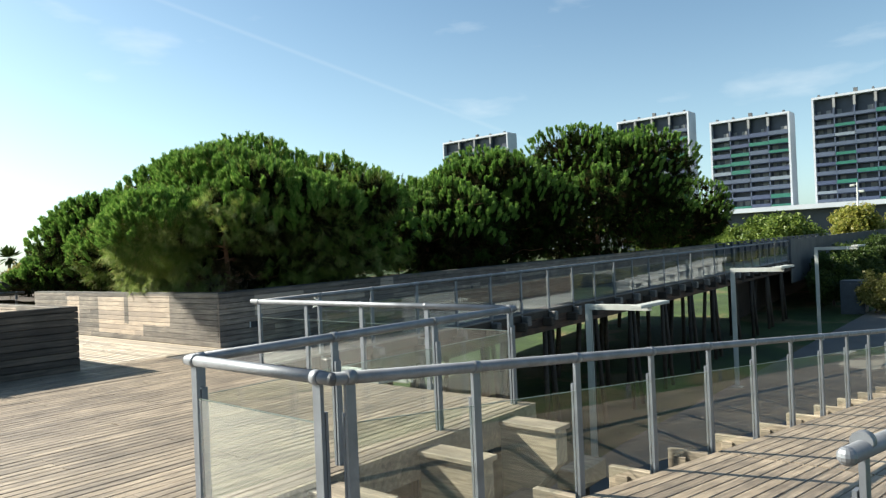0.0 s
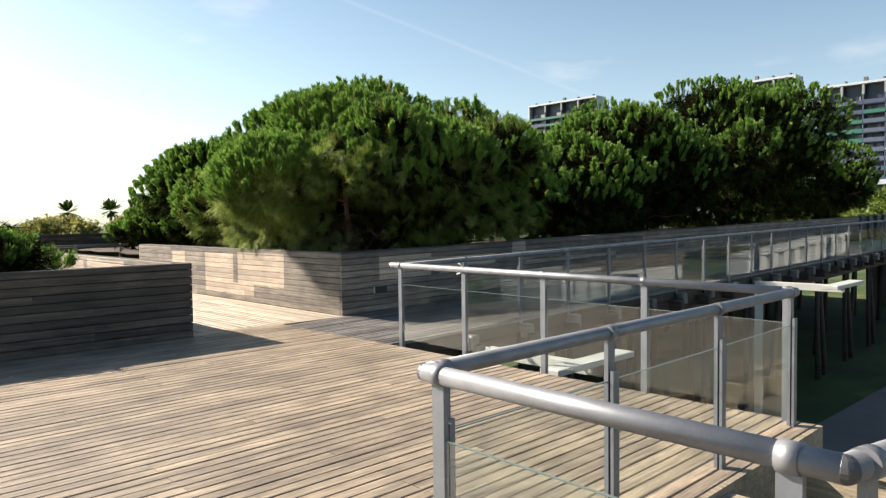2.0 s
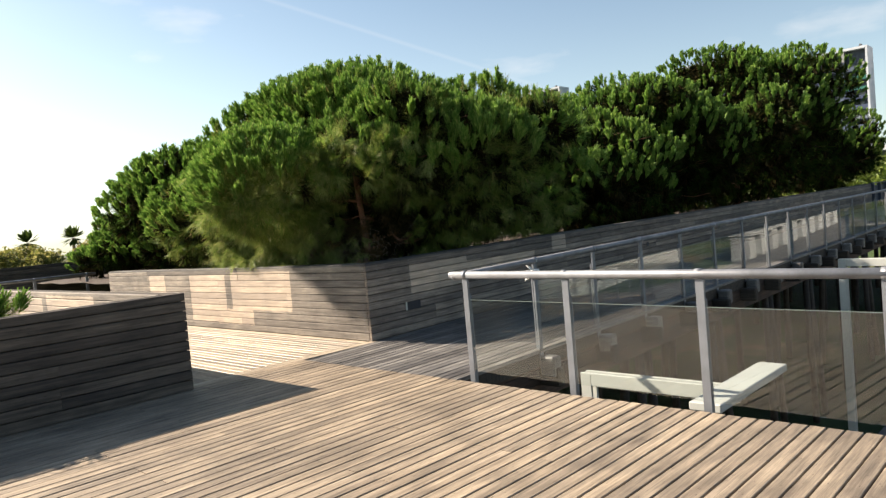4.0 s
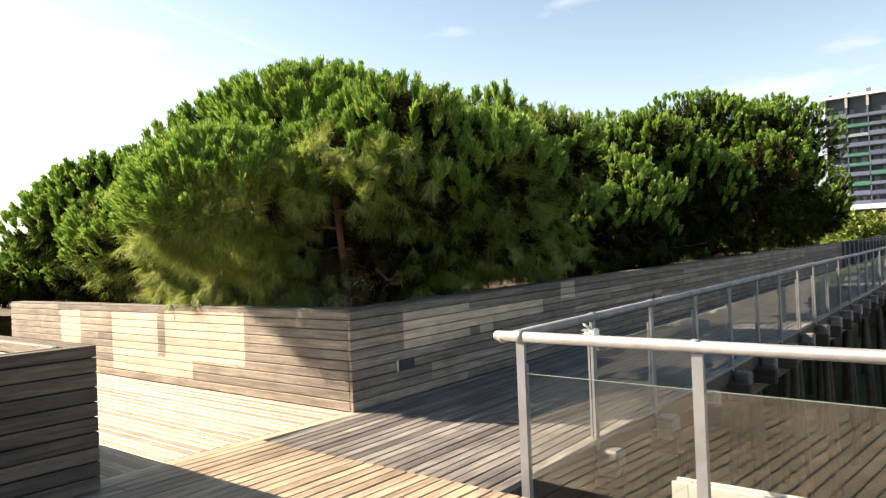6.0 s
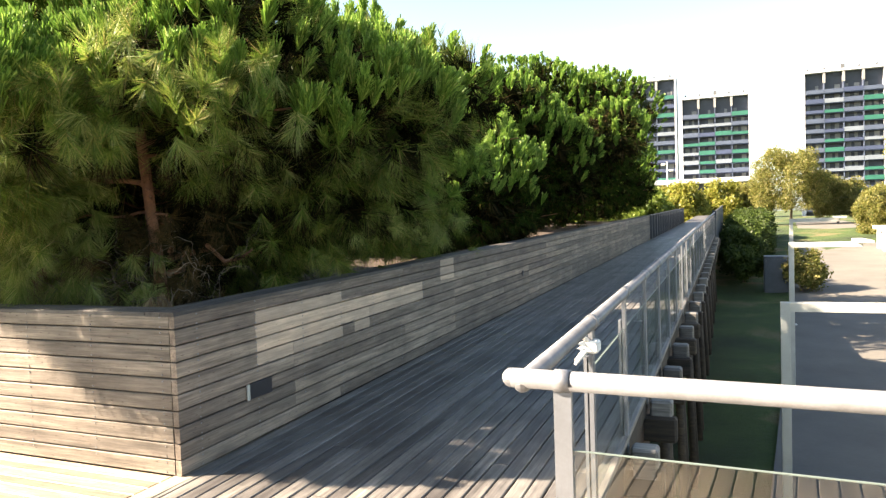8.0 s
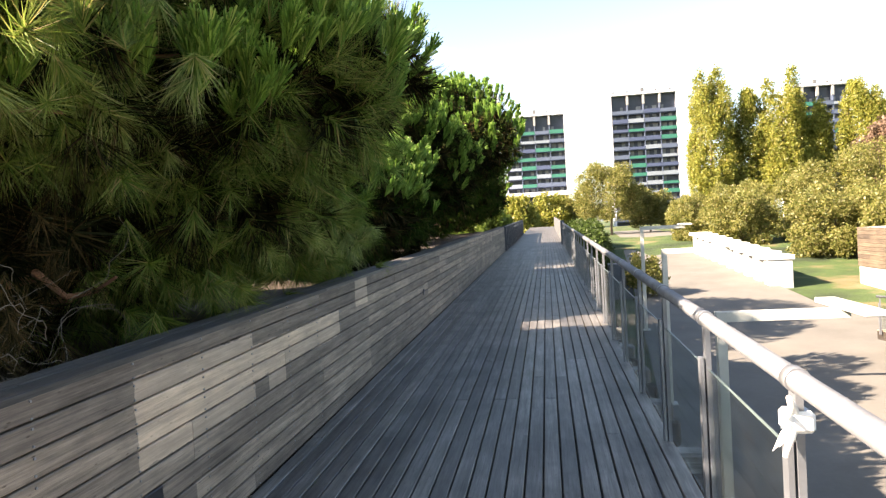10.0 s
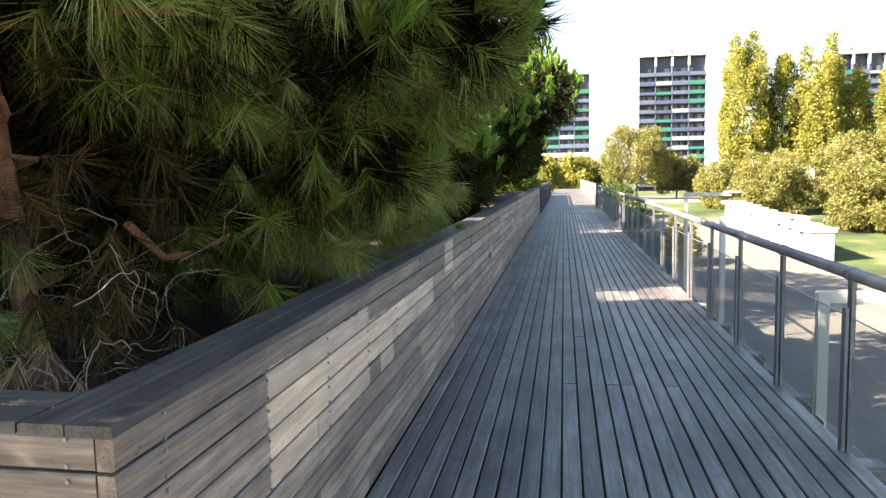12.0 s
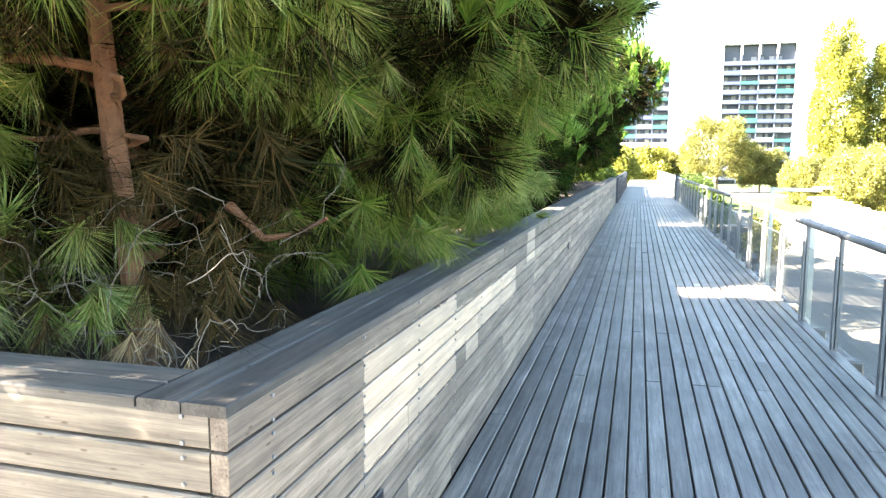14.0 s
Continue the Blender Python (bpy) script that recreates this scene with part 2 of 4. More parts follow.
def glass_material():
    mat, nodes, links, bsdf = material("rail glass")
    nodes.remove(bsdf)
    clear = nodes.new("ShaderNodeBsdfTransparent")
    clear.inputs["Color"].default_value = (0.93, 0.96, 0.95, 1)
    shine = nodes.new("ShaderNodeBsdfGlossy")
    shine.inputs["Roughness"].default_value = 0.004
    dust = nodes.new("ShaderNodeBsdfDiffuse")
    dust.inputs["Color"].default_value = (0.55, 0.56, 0.52, 1)
    facing = nodes.new("ShaderNodeLayerWeight")
    facing.inputs["Blend"].default_value = 0.5
    steep = calc(nodes, links, "MULTIPLY", calc(nodes, links, "POWER", facing.outputs["Facing"], 4.5), 0.24)
    gloss = calc(nodes, links, "ADD", steep, 0.085)
    geo = nodes.new("ShaderNodeNewGeometry")
    film = noise_node(nodes, links, geo.outputs["Position"], 2.5, 5.0)
    amount = nodes.new("ShaderNodeMapRange")
    amount.inputs["From Min"].default_value, amount.inputs["From Max"].default_value = 0.35, 0.75
    amount.inputs["To Min"].default_value, amount.inputs["To Max"].default_value = 0.0, 0.01
    links.new(film, amount.inputs["Value"])
    dirty = nodes.new("ShaderNodeMixShader")
    links.new(amount.outputs[0], dirty.inputs["Fac"])
    links.new(clear.outputs[0], dirty.inputs[1])
    links.new(dust.outputs[0], dirty.inputs[2])
    both = nodes.new("ShaderNodeMixShader")
    links.new(gloss, both.inputs["Fac"])
    links.new(dirty.outputs[0], both.inputs[1])
    links.new(shine.outputs[0], both.inputs[2])
    links.new(both.outputs[0], nodes["Material Output"].inputs["Surface"])
    return mat


GLASS = glass_material()
GLASS_EDGE = plain("ground glass edge", (0.11, 0.145, 0.135), 0.4, 0, 0.1, 3.0)


def leaf_material(name, stops, through_light=0.35, sere=0.0, shine=0.02):
    """Foliage whose colour varies from leaf to leaf."""
    mat, nodes, links, bsdf = material(name)
    nodes.remove(bsdf)
    geo = nodes.new("ShaderNodeNewGeometry")
    col = ramp_node(nodes, links, geo.outputs["Random Per Island"], stops)
    clump = noise_node(nodes, links, geo.outputs["Position"], 1.5, 3.0)
    col = mix(nodes, links, 0.6, col, ramp_node(nodes, links, clump, [(0.3, (0.55, 0.6, 0.5)), (0.7, (1.25, 1.2, 1.0))]), "MULTIPLY")
    if sere:
        dry = noise_node(nodes, links, geo.outputs["Position"], 5.5, 3.0)
        dry = calc(nodes, links, "MULTIPLY", ramp_node(nodes, links, dry, [(0.5, (0, 0, 0)), (0.68, (1, 1, 1))]), sere)
        col = mix(nodes, links, dry, col, (0.26, 0.20, 0.09))
    solid, thin, gloss = (nodes.new("ShaderNodeBsdf" + k) for k in ("Diffuse", "Translucent", "Glossy"))
    links.new(col, solid.inputs["Color"])
    links.new(col, thin.inputs["Color"])
    gloss.inputs["Roughness"].default_value = 0.45
    one, two = nodes.new("ShaderNodeMixShader"), nodes.new("ShaderNodeMixShader")
    one.inputs["Fac"].default_value, two.inputs["Fac"].default_value = through_light, shine
    links.new(solid.outputs[0], one.inputs[1])
    links.new(thin.outputs[0], one.inputs[2])
    links.new(one.outputs[0], two.inputs[1])
    links.new(gloss.outputs[0], two.inputs[2])
    links.new(two.outputs[0], nodes["Material Output"].inputs["Surface"])
    return mat


# Dark filler and bright shoots put the crowns' shade and sun into colour.
SHADED_NEEDLES = leaf_material("pine needles", [(0.0, (0.006, 0.018, 0.003)), (0.5, (0.016, 0.040, 0.006)), (0.92, (0.036, 0.066, 0.011)), (1.0, (0.09, 0.07, 0.025))], 0.1, 0.1, 0.004)
LIT_YOUNG_NEEDLES = leaf_material("lit young pine shoots", [(0.0, (0.055, 0.14, 0.024)), (0.5, (0.13, 0.26, 0.046)), (0.9, (0.24, 0.38, 0.09)), (1.0, (0.34, 0.40, 0.13))], 0.34, 0.05, 0.02)
SHADED_OLD_NEEDLES = leaf_material("shaded old pine needles", [(0.0, (0.005, 0.007, 0.003)), (0.6, (0.013, 0.015, 0.006)), (1.0, (0.05, 0.034, 0.017))], 0.05, 0.0, 0.002)
NEAR_NEEDLES = leaf_material("near pine needles", [(0.0, (0.040, 0.09, 0.012)), (0.5, (0.11, 0.185, 0.029)), (0.85, (0.22, 0.28, 0.064)), (1.0, (0.34, 0.25, 0.12))], 0.42, 0.2, 0.02)
# Pale tufts, lightened further so that their colour holds the light on them.
LIT_PALE_NEEDLES = leaf_material("lit pale hanging needles", [(0.0, (0.085, 0.165, 0.026)), (0.5, (0.20, 0.295, 0.065)), (0.85, (0.36, 0.41, 0.14)), (1.0, (0.50, 0.41, 0.22))], 0.5, 0.2, 0.045)
SHADED_WITHERED = leaf_material("withered needles", [(0.0, (0.016, 0.012, 0.006)), (0.5, (0.034, 0.029, 0.011)), (1.0, (0.08, 0.048, 0.022))], 0.2, 0.0, 0.005)
POPLAR = leaf_material("poplar leaves", [(0.0, (0.13, 0.16, 0.03)), (0.6, (0.26, 0.27, 0.06)), (1.0, (0.38, 0.33, 0.10))], 0.5)
OLIVE = leaf_material("olive shrub leaves", [(0.0, (0.10, 0.12, 0.03)), (0.6, (0.20, 0.20, 0.06)), (1.0, (0.33, 0.29, 0.13))], 0.5)
PURPLE = leaf_material("plum leaves", [(0.0, (0.10, 0.06, 0.05)), (1.0, (0.24, 0.16, 0.12))], 0.3)
HEDGE = leaf_material("hedge leaves", [(0.0, (0.02, 0.04, 0.01)), (1.0, (0.065, 0.10, 0.022))], 0.3)
BRIGHT_BUSH = leaf_material("bright bush leaves", [(0.0, (0.06, 0.11, 0.02)), (1.0, (0.17, 0.22, 0.05))], 0.4)

# ---- shaping helpers ----


def part(name, bm, mat, parent=None, label=""):
    mesh = bpy.data.meshes.new(name)
    bm.to_mesh(mesh)
    bm.free()
    mesh.materials.append(mat)
    ob = new(name, mesh)
    ob.parent = parent
    if label:
        ob["label"] = label
    return ob


def empty(name, at=(0, 0, 0)):
    ob = new(name)
    ob.location = at
    ob.empty_display_size = 0.2
    return ob


def add_box(bm, lo, hi, m=None):
    mid = [(a + b) / 2 for a, b in zip(lo, hi)]
    size = [b - a for a, b in zip(lo, hi)]
    mat = Matrix.Translation(mid) @ Matrix.Diagonal((*size, 1))
    bmesh.ops.create_cube(bm, size=1, matrix=(m @ mat) if m else mat)
    return bm


def box(lo, hi, m=None):
    return add_box(bmesh.new(), lo, hi, m)


def soft_box(lo, hi, width=0.01):
    bm = box(lo, hi)
    bmesh.ops.bevel(bm, geom=list(bm.edges), offset=width, segments=1, affect="EDGES")
    return bm


def add_tube(bm, a, b, r1, r2=None, sides=12, caps=True):
    a, b = Vector(a), Vector(b)
    way = b - a
    turn = way.to_track_quat("Z", "Y").to_matrix().to_4x4()
    bmesh.ops.create_cone(bm, cap_ends=caps, segments=sides, radius1=r1, radius2=r1 if r2 is None else r2,
                          depth=way.length, matrix=Matrix.Translation((a + b) / 2) @ turn)
    return bm


def tube(a, b, r1, r2=None, sides=12):
    bm = add_tube(bmesh.new(), a, b, r1, r2, sides)
    for f in bm.faces:
        f.smooth = len(f.verts) == 4
    return bm


PLANKS = {}


def plank_mesh(length, width, thick, mat):
    """A board along x from its middle, top edges chamfered."""
    key = (round(length, 2), round(width, 3), round(thick, 3), mat.name)
    if key not in PLANKS:
        x, y, z, c = length / 2, width / 2, thick / 2, 0.005
        ring = [(-y, -z), (y, -z), (y, z - c), (y - c, z), (-y + c, z), (-y, z - c)]
        verts = [(s * x, u, v) for s in (-1, 1) for u, v in ring]
        n = len(ring)
        faces = [tuple(range(n))[::-1], tuple(range(n, 2 * n))] + [(i, (i + 1) % n, n + (i + 1) % n, n + i) for i in range(n)]
        mesh = bpy.data.meshes.new("plank")
        mesh.from_pydata(verts, [], faces)
        mesh.materials.append(mat)
        PLANKS[key] = mesh
    return PLANKS[key]


def lay(name, parent, mat, length, width, thick, m):
    ob = new(name, plank_mesh(length, width, thick, mat))
    ob.parent = parent
    ob.matrix_world = m
    return ob


def axes_matrix(at, along, up):
    along, up = Vector(along).normalized(), Vector(up).normalized()
    side = up.cross(along).normalized()
    up = along.cross(side)
    m = Matrix((along, side, up)).transposed().to_4x4()
    m.translation = at
    return m


def fast_mesh(name, verts, faces_per, mat):
    """A mesh of separate triangles or quads from an array of corners."""
    verts = np.asarray(verts, np.float32).reshape(-1, 3)
    count = len(verts) // faces_per
    mesh = bpy.data.meshes.new(name)
    mesh.vertices.add(len(verts))
    mesh.vertices.foreach_set("co", verts.ravel())
    mesh.loops.add(len(verts))
    mesh.loops.foreach_set("vertex_index", np.arange(len(verts), dtype=np.int32))
    mesh.polygons.add(count)
    mesh.polygons.foreach_set("loop_start", np.arange(0, len(verts), faces_per, dtype=np.int32))
    mesh.update(calc_edges=True)
    mesh.materials.append(mat)
    return mesh


SLOPE = 0.0165


def ground_z(y):
    """The park below rises along the walkway."""
    return -4.05 + 0.053 * max(-12.0, min(y, 70.0))


# ---- ground and park ----
gx = [-600, -200, -80, -40, -20, -8, 0, 3, 4, 6, 9, 12, 16, 22, 30, 45, 80, 200, 600]
gy = [-300, -60, -12, -6, 0, 6, 12, 18, 24, 30, 40, 50, 60, 70, 90, 140, 250, 700, 1500]
bm = bmesh.new()
grid = [[bm.verts.new((x, y, ground_z(y) + 0.05 * math.sin(x * 0.7 + y * 0.3))) for y in gy] for x in gx]
for i in range(len(gx) - 1):
    for j in range(len(gy) - 1):
        bm.faces.new((grid[i][j], grid[i + 1][j], grid[i + 1][j + 1], grid[i][j + 1]))
tagged(part("ground", bm, GRASS), "mown park grass with worn dry patches", "ground", kind="structure")

bm = bmesh.new()
rows = [(-9.0, 3.2, 16.0), (10, 3.9, 16.4), (21, 4.9, 16.0), (29, 5.6, 13.0), (45, 7.0, 13.2), (75, 9.5, 16.0), (110, 12, 18)]
for (y0, a0, b0), (y1, a1, b1) in zip(rows, rows[1:]):
    quad = [bm.verts.new((x, y, ground_z(y) + 0.09)) for x, y in ((a0, y0), (b0, y0), (b1, y1), (a1, y1))]
    bm.faces.new(quad)
tagged(part("path", bm, CONCRETE), "pale concrete park path below the boardwalk", "path", kind="structure")

# ---- decks ----
PITCH = 0.11
deck = tagged(empty("deck"), "weathered brown timber boardwalk deck with open joints", "deck", kind="structure")
part("substructure", box((0.0, -16, -0.32), (7.86, -1.22, -0.045)), TIMBER, deck)
part("substructure", box((7.86, -16, -0.32), (16, -5.15, -0.045)), TIMBER, deck)
part("fascia", box((7.865, -5.15, -0.3), (7.905, -1.2, -0.004)), STEP_WOOD, deck)
part("fascia", box((2.6, -1.215, -0.30), (7.86, -1.175, -0.05)), TIMBER, deck)
rng = random.Random(5)


def boards_along_y(parent, mat, x0, x1, y0, y1, slope=0.0, z=0.0):
    n = int(round((x1 - x0) / PITCH))
    w = (x1 - x0) / n
    for k in range(n):
        x = x0 + (k + 0.5) * w
        y = y1
        first = True
        while y > y0 + 0.05:
            step = rng.choice((1.4, 2.2, 3.0, 4.0)) if first else 4.0
            first = False
            b = max(y0, y - step)
            if b - y0 < 0.4:
                b = y0
            mid = (y + b) / 2
            dz = rng.uniform(-0.002, 0.002)
            lay("plank", parent, mat, y - b - 0.004, w - 0.010, 0.04,
                axes_matrix((x, mid, z + slope * mid - 0.02 + dz), (0, 1, slope), (0, 0, 1)))
            y = b


boards_along_y(deck, DECK_WOOD, 0.07, 7.86, -8.6, -1.2)
boards_along_y(deck, DECK_WOOD, 7.86, 12.2, -8.6, -5.15)
# the rest behind the viewer
rest = bmesh.new()
for k in range(145):
    add_box(rest, (0.075 + 0.11 * k, -16, -0.04), (0.175 + 0.11 * k, -8.61, -0.001))
for k in range(34):
    add_box(rest, (12.205 + 0.11 * k, -8.6, -0.04), (12.305 + 0.11 * k, -5.15, -0.001))
part("plank_rest", rest, DECK_WOOD, deck)

court = tagged(empty("side_deck"), "sunlit pale timber deck between two planters", "deck", kind="structure")
part("substructure", box((-16, -2.72, -0.3), (0.0, 0.0, -0.045)), TIMBER, court)
for k in range(25):
    y = -2.72 + (k + 0.5) * 2.72 / 25
    x = -0.075
    while x > -15.5:
        L = rng.choice((2.4, 3.0, 4.0))
        lay("plank", court, COURT_WOOD, L - 0.004, 2.72 / 25 - 0.004, 0.04, axes_matrix((x - L / 2, y, -0.02 + rng.uniform(-0.001, 0.001)), (1, 0, 0), (0, 0, 1)))
        x -= L
for k in range(4):
    lay("plank", court, COURT_WOOD, 3.996, 0.138, 0.04, axes_matrix((0.0, -2.0 - 4 * k + 2, -0.02), (0, 1, 0), (0, 0, 1)))

walkway = tagged(empty("walkway"), "long weathered timber walkway, shade-grey in colour, rising gently beside the planter", "walkway", kind="structure")
boards_along_y(walkway, WALK_WOOD, 0.0, 2.62, -1.2, 31.0, SLOPE)
bm = bmesh.new()
for y0, y1 in ((-1.2, 75.0),):
    vs = [bm.verts.new((x, y, SLOPE * y + dz)) for dz in (-0.2, -0.045) for x, y in ((0.0, y0), (2.6, y0), (2.6, y1), (0.0, y1))]
    for f in ((3, 2, 1, 0), (4, 5, 6, 7), (0, 1, 5, 4), (1, 2, 6, 5), (2, 3, 7, 6), (3, 0, 4, 7)):
        bm.faces.new([vs[i] for i in f])
part("substructure", bm, TIMBER, walkway)
far_boards = bmesh.new()
n = 24
for k in range(n):
    x = 0.02 + 2.6 * (k + 0.5) / n
    add_box(far_boards, (-0.05, 31.0, -0.04), (0.05, 75.0, 0.0), Matrix.Translation((x, 0, 0)) @ Matrix(((1, 0, 0, 0), (0, 1, 0, 0), (0, SLOPE, 1, 0), (0, 0, 0, 1))))
part("plank_rest", far_boards, WALK_WOOD, walkway)
# cross beams and legs under the walkway
for k in range(27):
    y = 0.35 + 1.22 * k
    z = SLOPE * y
    part("cross_beam", soft_box((0.1, y - 0.06, z - 0.42), (2.86, y + 0.06, z - 0.2), 0.02), TIMBER, walkway)
    g = ground_z(y) - 0.1
    if k % 3 == 0:
        part("leg", tube((0.55, y + 0.1, g), (0.6, y, z - 0.42), 0.085, 0.075, 8), TIMBER, walkway)
        part("leg", tube((1.55, y - 0.4, g), (1.6, y, z - 0.42), 0.085, 0.075, 8), TIMBER, walkway)

for k in range(8):
    y0, y1 = -1.15 + 4.2 * k, -1.15 + 4.2 * (k + 1) - 0.006
    mid = (y0 + y1) / 2
    for r in range(3):
        lay("fascia_board", walkway, FASCIA, y1 - y0, 0.165, 0.04, axes_matrix((2.565, mid, SLOPE * mid - 0.15 - 0.17 * r), (0, 1, SLOPE), (1, 0, 0)))
for k in range(25):
    y = 0.33 + 1.265 * k
    part("post_block", soft_box((2.63, y - 0.085, SLOPE * y - 0.30), (2.82, y + 0.085, SLOPE * y - 0.07), 0.02), WALK_WOOD, walkway, "pale block at the foot of a post")
    if k % 2 == 0:
        for lean in (-0.32, 0.32):
            part("leg", tube((2.62, y + lean, ground_z(y) - 0.1), (2.5, y + lean * 0.3, SLOPE * y - 0.2), 0.07, 0.06, 8), TIMBER, walkway)

# trodden dry earth under the walkway
g = random.Random(21)
bm = bmesh.new()
rim = []
for k in range(40):
    a = 2 * math.pi * k / 40
    w = 1 + g.uniform(-0.12, 0.12)
    x, y = 1.5 + 2.5 * w * math.cos(a), 3.8 + 5.4 * w * math.sin(a)
    rim.append(bm.verts.new((x, y, ground_z(y) + 0.085)))
hub = bm.verts.new((1.5, 3.8, ground_z(3.8) + 0.085))
for k in range(40):
    bm.faces.new((hub, rim[k], rim[(k + 1) % 40]))
EARTH = plain("dry trodden earth", (0.20, 0.145, 0.07), 0.95, 0, 0.5, 2.2, 0.6)
tagged(part("dry_patch", bm, EARTH), "trodden dry yellow earth under the walkway", "ground", kind="structure")

# ---- timber planters ----


def board_wall(parent, mat, a, b, normal, height, slope=0.0, rows=10, name="board"):
    """Horizontal boards from a to b, each with its own edges."""
    a, b = Vector(a), Vector(b)
    way = (b - a)
    length = way.length
    way.normalize()
    nrm = Vector(normal)
    pitch = height / (rows - 0.14)
    for r in range(rows):
        tall = pitch if r < rows - 1 else 0.86 * pitch
        s = 0.0
        first = True
        while s < length - 0.02:
            L = rng.choice((1.3, 2.0, 2.6, 3.4)) if first else 3.6
            first = False
            L = min(L, length - s)
            if length - s - L < 0.5:
                L = length - s
            mid = a + way * (s + L / 2)
            z = r * pitch + tall / 2 + slope * mid.y
            lay(name, parent, mat, L - 0.003, tall - 0.009, 0.045,
                axes_matrix((mid.x + nrm.x * (-0.0225 + rng.uniform(-0.002, 0.002)), mid.y + nrm.y * (-0.0225 + rng.uniform(-0.002, 0.002)), mid.z + z), way + Vector((0, 0, slope)), nrm))
            s += L


planter = tagged(empty("planter"), "long weathered timber planter with scrubbed pale patches", "planter", kind="structure")
WALL_H = 1.05
board_wall(planter, FRONT_WOOD, (-9.0, 0, 0), (-0.05, 0, 0), (0, -1, 0), WALL_H)
board_wall(planter, SIDE_WOOD, (0, 0, 0), (0, 28.6, 0), (1, 0, 0), WALL_H, SLOPE)
part("backing", box((-9.0, 0.05, -0.3), (-0.05, 0.24, 1.03)), TIMBER, planter)
bm = bmesh.new()
vs = [bm.verts.new((x, y, SLOPE * y + z)) for z in (-0.3, 1.03) for x, y in ((-0.24, 0.05), (-0.05, 0.05), (-0.05, 28.6), (-0.24, 28.6))]
for f in ((3, 2, 1, 0), (4, 5, 6, 7), (0, 1, 5, 4), (1, 2, 6, 5), (2, 3, 7, 6), (3, 0, 4, 7)):
    bm.faces.new([vs[i] for i in f])
part("backing", bm, TIMBER, planter)
for k in range(2):
    for j in range(8):
        y0, y1 = (0.0 if j else -0.002) + 3.6 * j, min(28.6, 3.6 * (j + 1))
        mid = (y0 + y1) / 2
        lay("cap_board", planter, CAP_WOOD, y1 - y0 - 0.004, 0.118, 0.03, axes_matrix((-0.062 - 0.122 * k, mid, WALL_H + 0.005 + SLOPE * mid), (0, 1, SLOPE), (0, 0, 1)))
for k in range(2):
    x = -0.25
    for L in (2.2, 3.0, 3.55):
        lay("cap_board", planter, CAP_WOOD, L - 0.004, 0.118, 0.03, axes_matrix((x - L / 2, 0.062 + 0.122 * k, WALL_H + 0.005), (1, 0, 0), (0, 0, 1)))
        x -= L
bm = bmesh.new()
sx = [-16 + 0.8 * i for i in range(21)]
sy = [0.2 + 1.2 * j for j in range(27)]
soil = [[bm.verts.new((max(min(x, -0.2), -16.0 if y < 6 else -5.0), y, 0.78 + SLOPE * y + 0.10 * noise.noise(Vector((x, y, 0))))) for y in sy] for x in sx]
for i in range(20):
    for j in range(26):
        bm.faces.new((soil[i][j], soil[i + 1][j], soil[i + 1][j + 1], soil[i][j + 1]))
part("soil", bm, SOIL, planter)
# Added dark screen standing in for the deep shade under the planter.
bm = bmesh.new()
vs = [bm.verts.new((x, y, SLOPE * y - 0.3 if top else ground_z(y) + 0.5)) for top in (0, 1) for x, y in ((-6.6, 0.3), (-6.5, 0.3), (-6.5, 29.0), (-6.6, 29.0))]
for f in ((3, 2, 1, 0), (4, 5, 6, 7), (0, 1, 5, 4), (1, 2, 6, 5), (2, 3, 7, 6), (3, 0, 4, 7)):
    bm.faces.new([vs[i] for i in f])
part("skirt_wall", bm, TIMBER, planter)
# A second added screen closes the space under the far walkway to darkness.
bm = bmesh.new()
vs = [bm.verts.new((x, y, SLOPE * y - 0.2 if top else ground_z(y) - 0.2)) for top in (0, 1) for x, y in ((0.4, 29.0), (0.5, 29.0), (0.5, 75.0), (0.4, 75.0))]
for f in ((3, 2, 1, 0), (4, 5, 6, 7), (0, 1, 5, 4), (1, 2, 6, 5), (2, 3, 7, 6), (3, 0, 4, 7)):
    bm.faces.new([vs[i] for i in f])
part("skirt_wall", bm, TIMBER, planter)
# Added underside that blocks light from the ground below the planter.
bm = bmesh.new()
vs = [bm.verts.new((x, y, SLOPE * y + z)) for z in (-0.5, -0.3) for x, y in ((-9.0, 0.05), (-0.03, 0.05), (-0.03, 29.0), (-9.0, 29.0))]
for f in ((3, 2, 1, 0), (4, 5, 6, 7), (0, 1, 5, 4), (1, 2, 6, 5), (2, 3, 7, 6), (3, 0, 4, 7)):
    bm.faces.new([vs[i] for i in f])
part("base_slab", bm, TIMBER, planter)
for k in range(8):
    y = 1.2 + 3.6 * k
    for x in (-1.8, -4.4):
        part("leg", tube((x, y, ground_z(y) - 0.1), (x + 0.1, y + 0.2, SLOPE * y - 0.42), 0.10, 0.09, 8), TIMBER, planter)
part("end_wall", box((-9.0, 0.05, -0.3), (-8.95, 12, 1.03)), TIMBER, planter)

side_planter = tagged(empty("planter"), "timber planter with serrated board ends, outer boards coloured dark for shade", "planter", kind="structure")
LX, LY = 0.2, -2.7
# Outer faces use a darker wood: their shade is put into the colour.
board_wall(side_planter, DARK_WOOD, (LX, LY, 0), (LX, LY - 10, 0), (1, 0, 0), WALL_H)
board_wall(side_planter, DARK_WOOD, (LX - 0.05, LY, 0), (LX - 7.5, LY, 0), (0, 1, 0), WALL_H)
board_wall(side_planter, FRONT_WOOD, (LX - 0.2, LY - 0.2, 0), (LX - 0.2, LY - 10, 0), (-1, 0, 0), WALL_H)
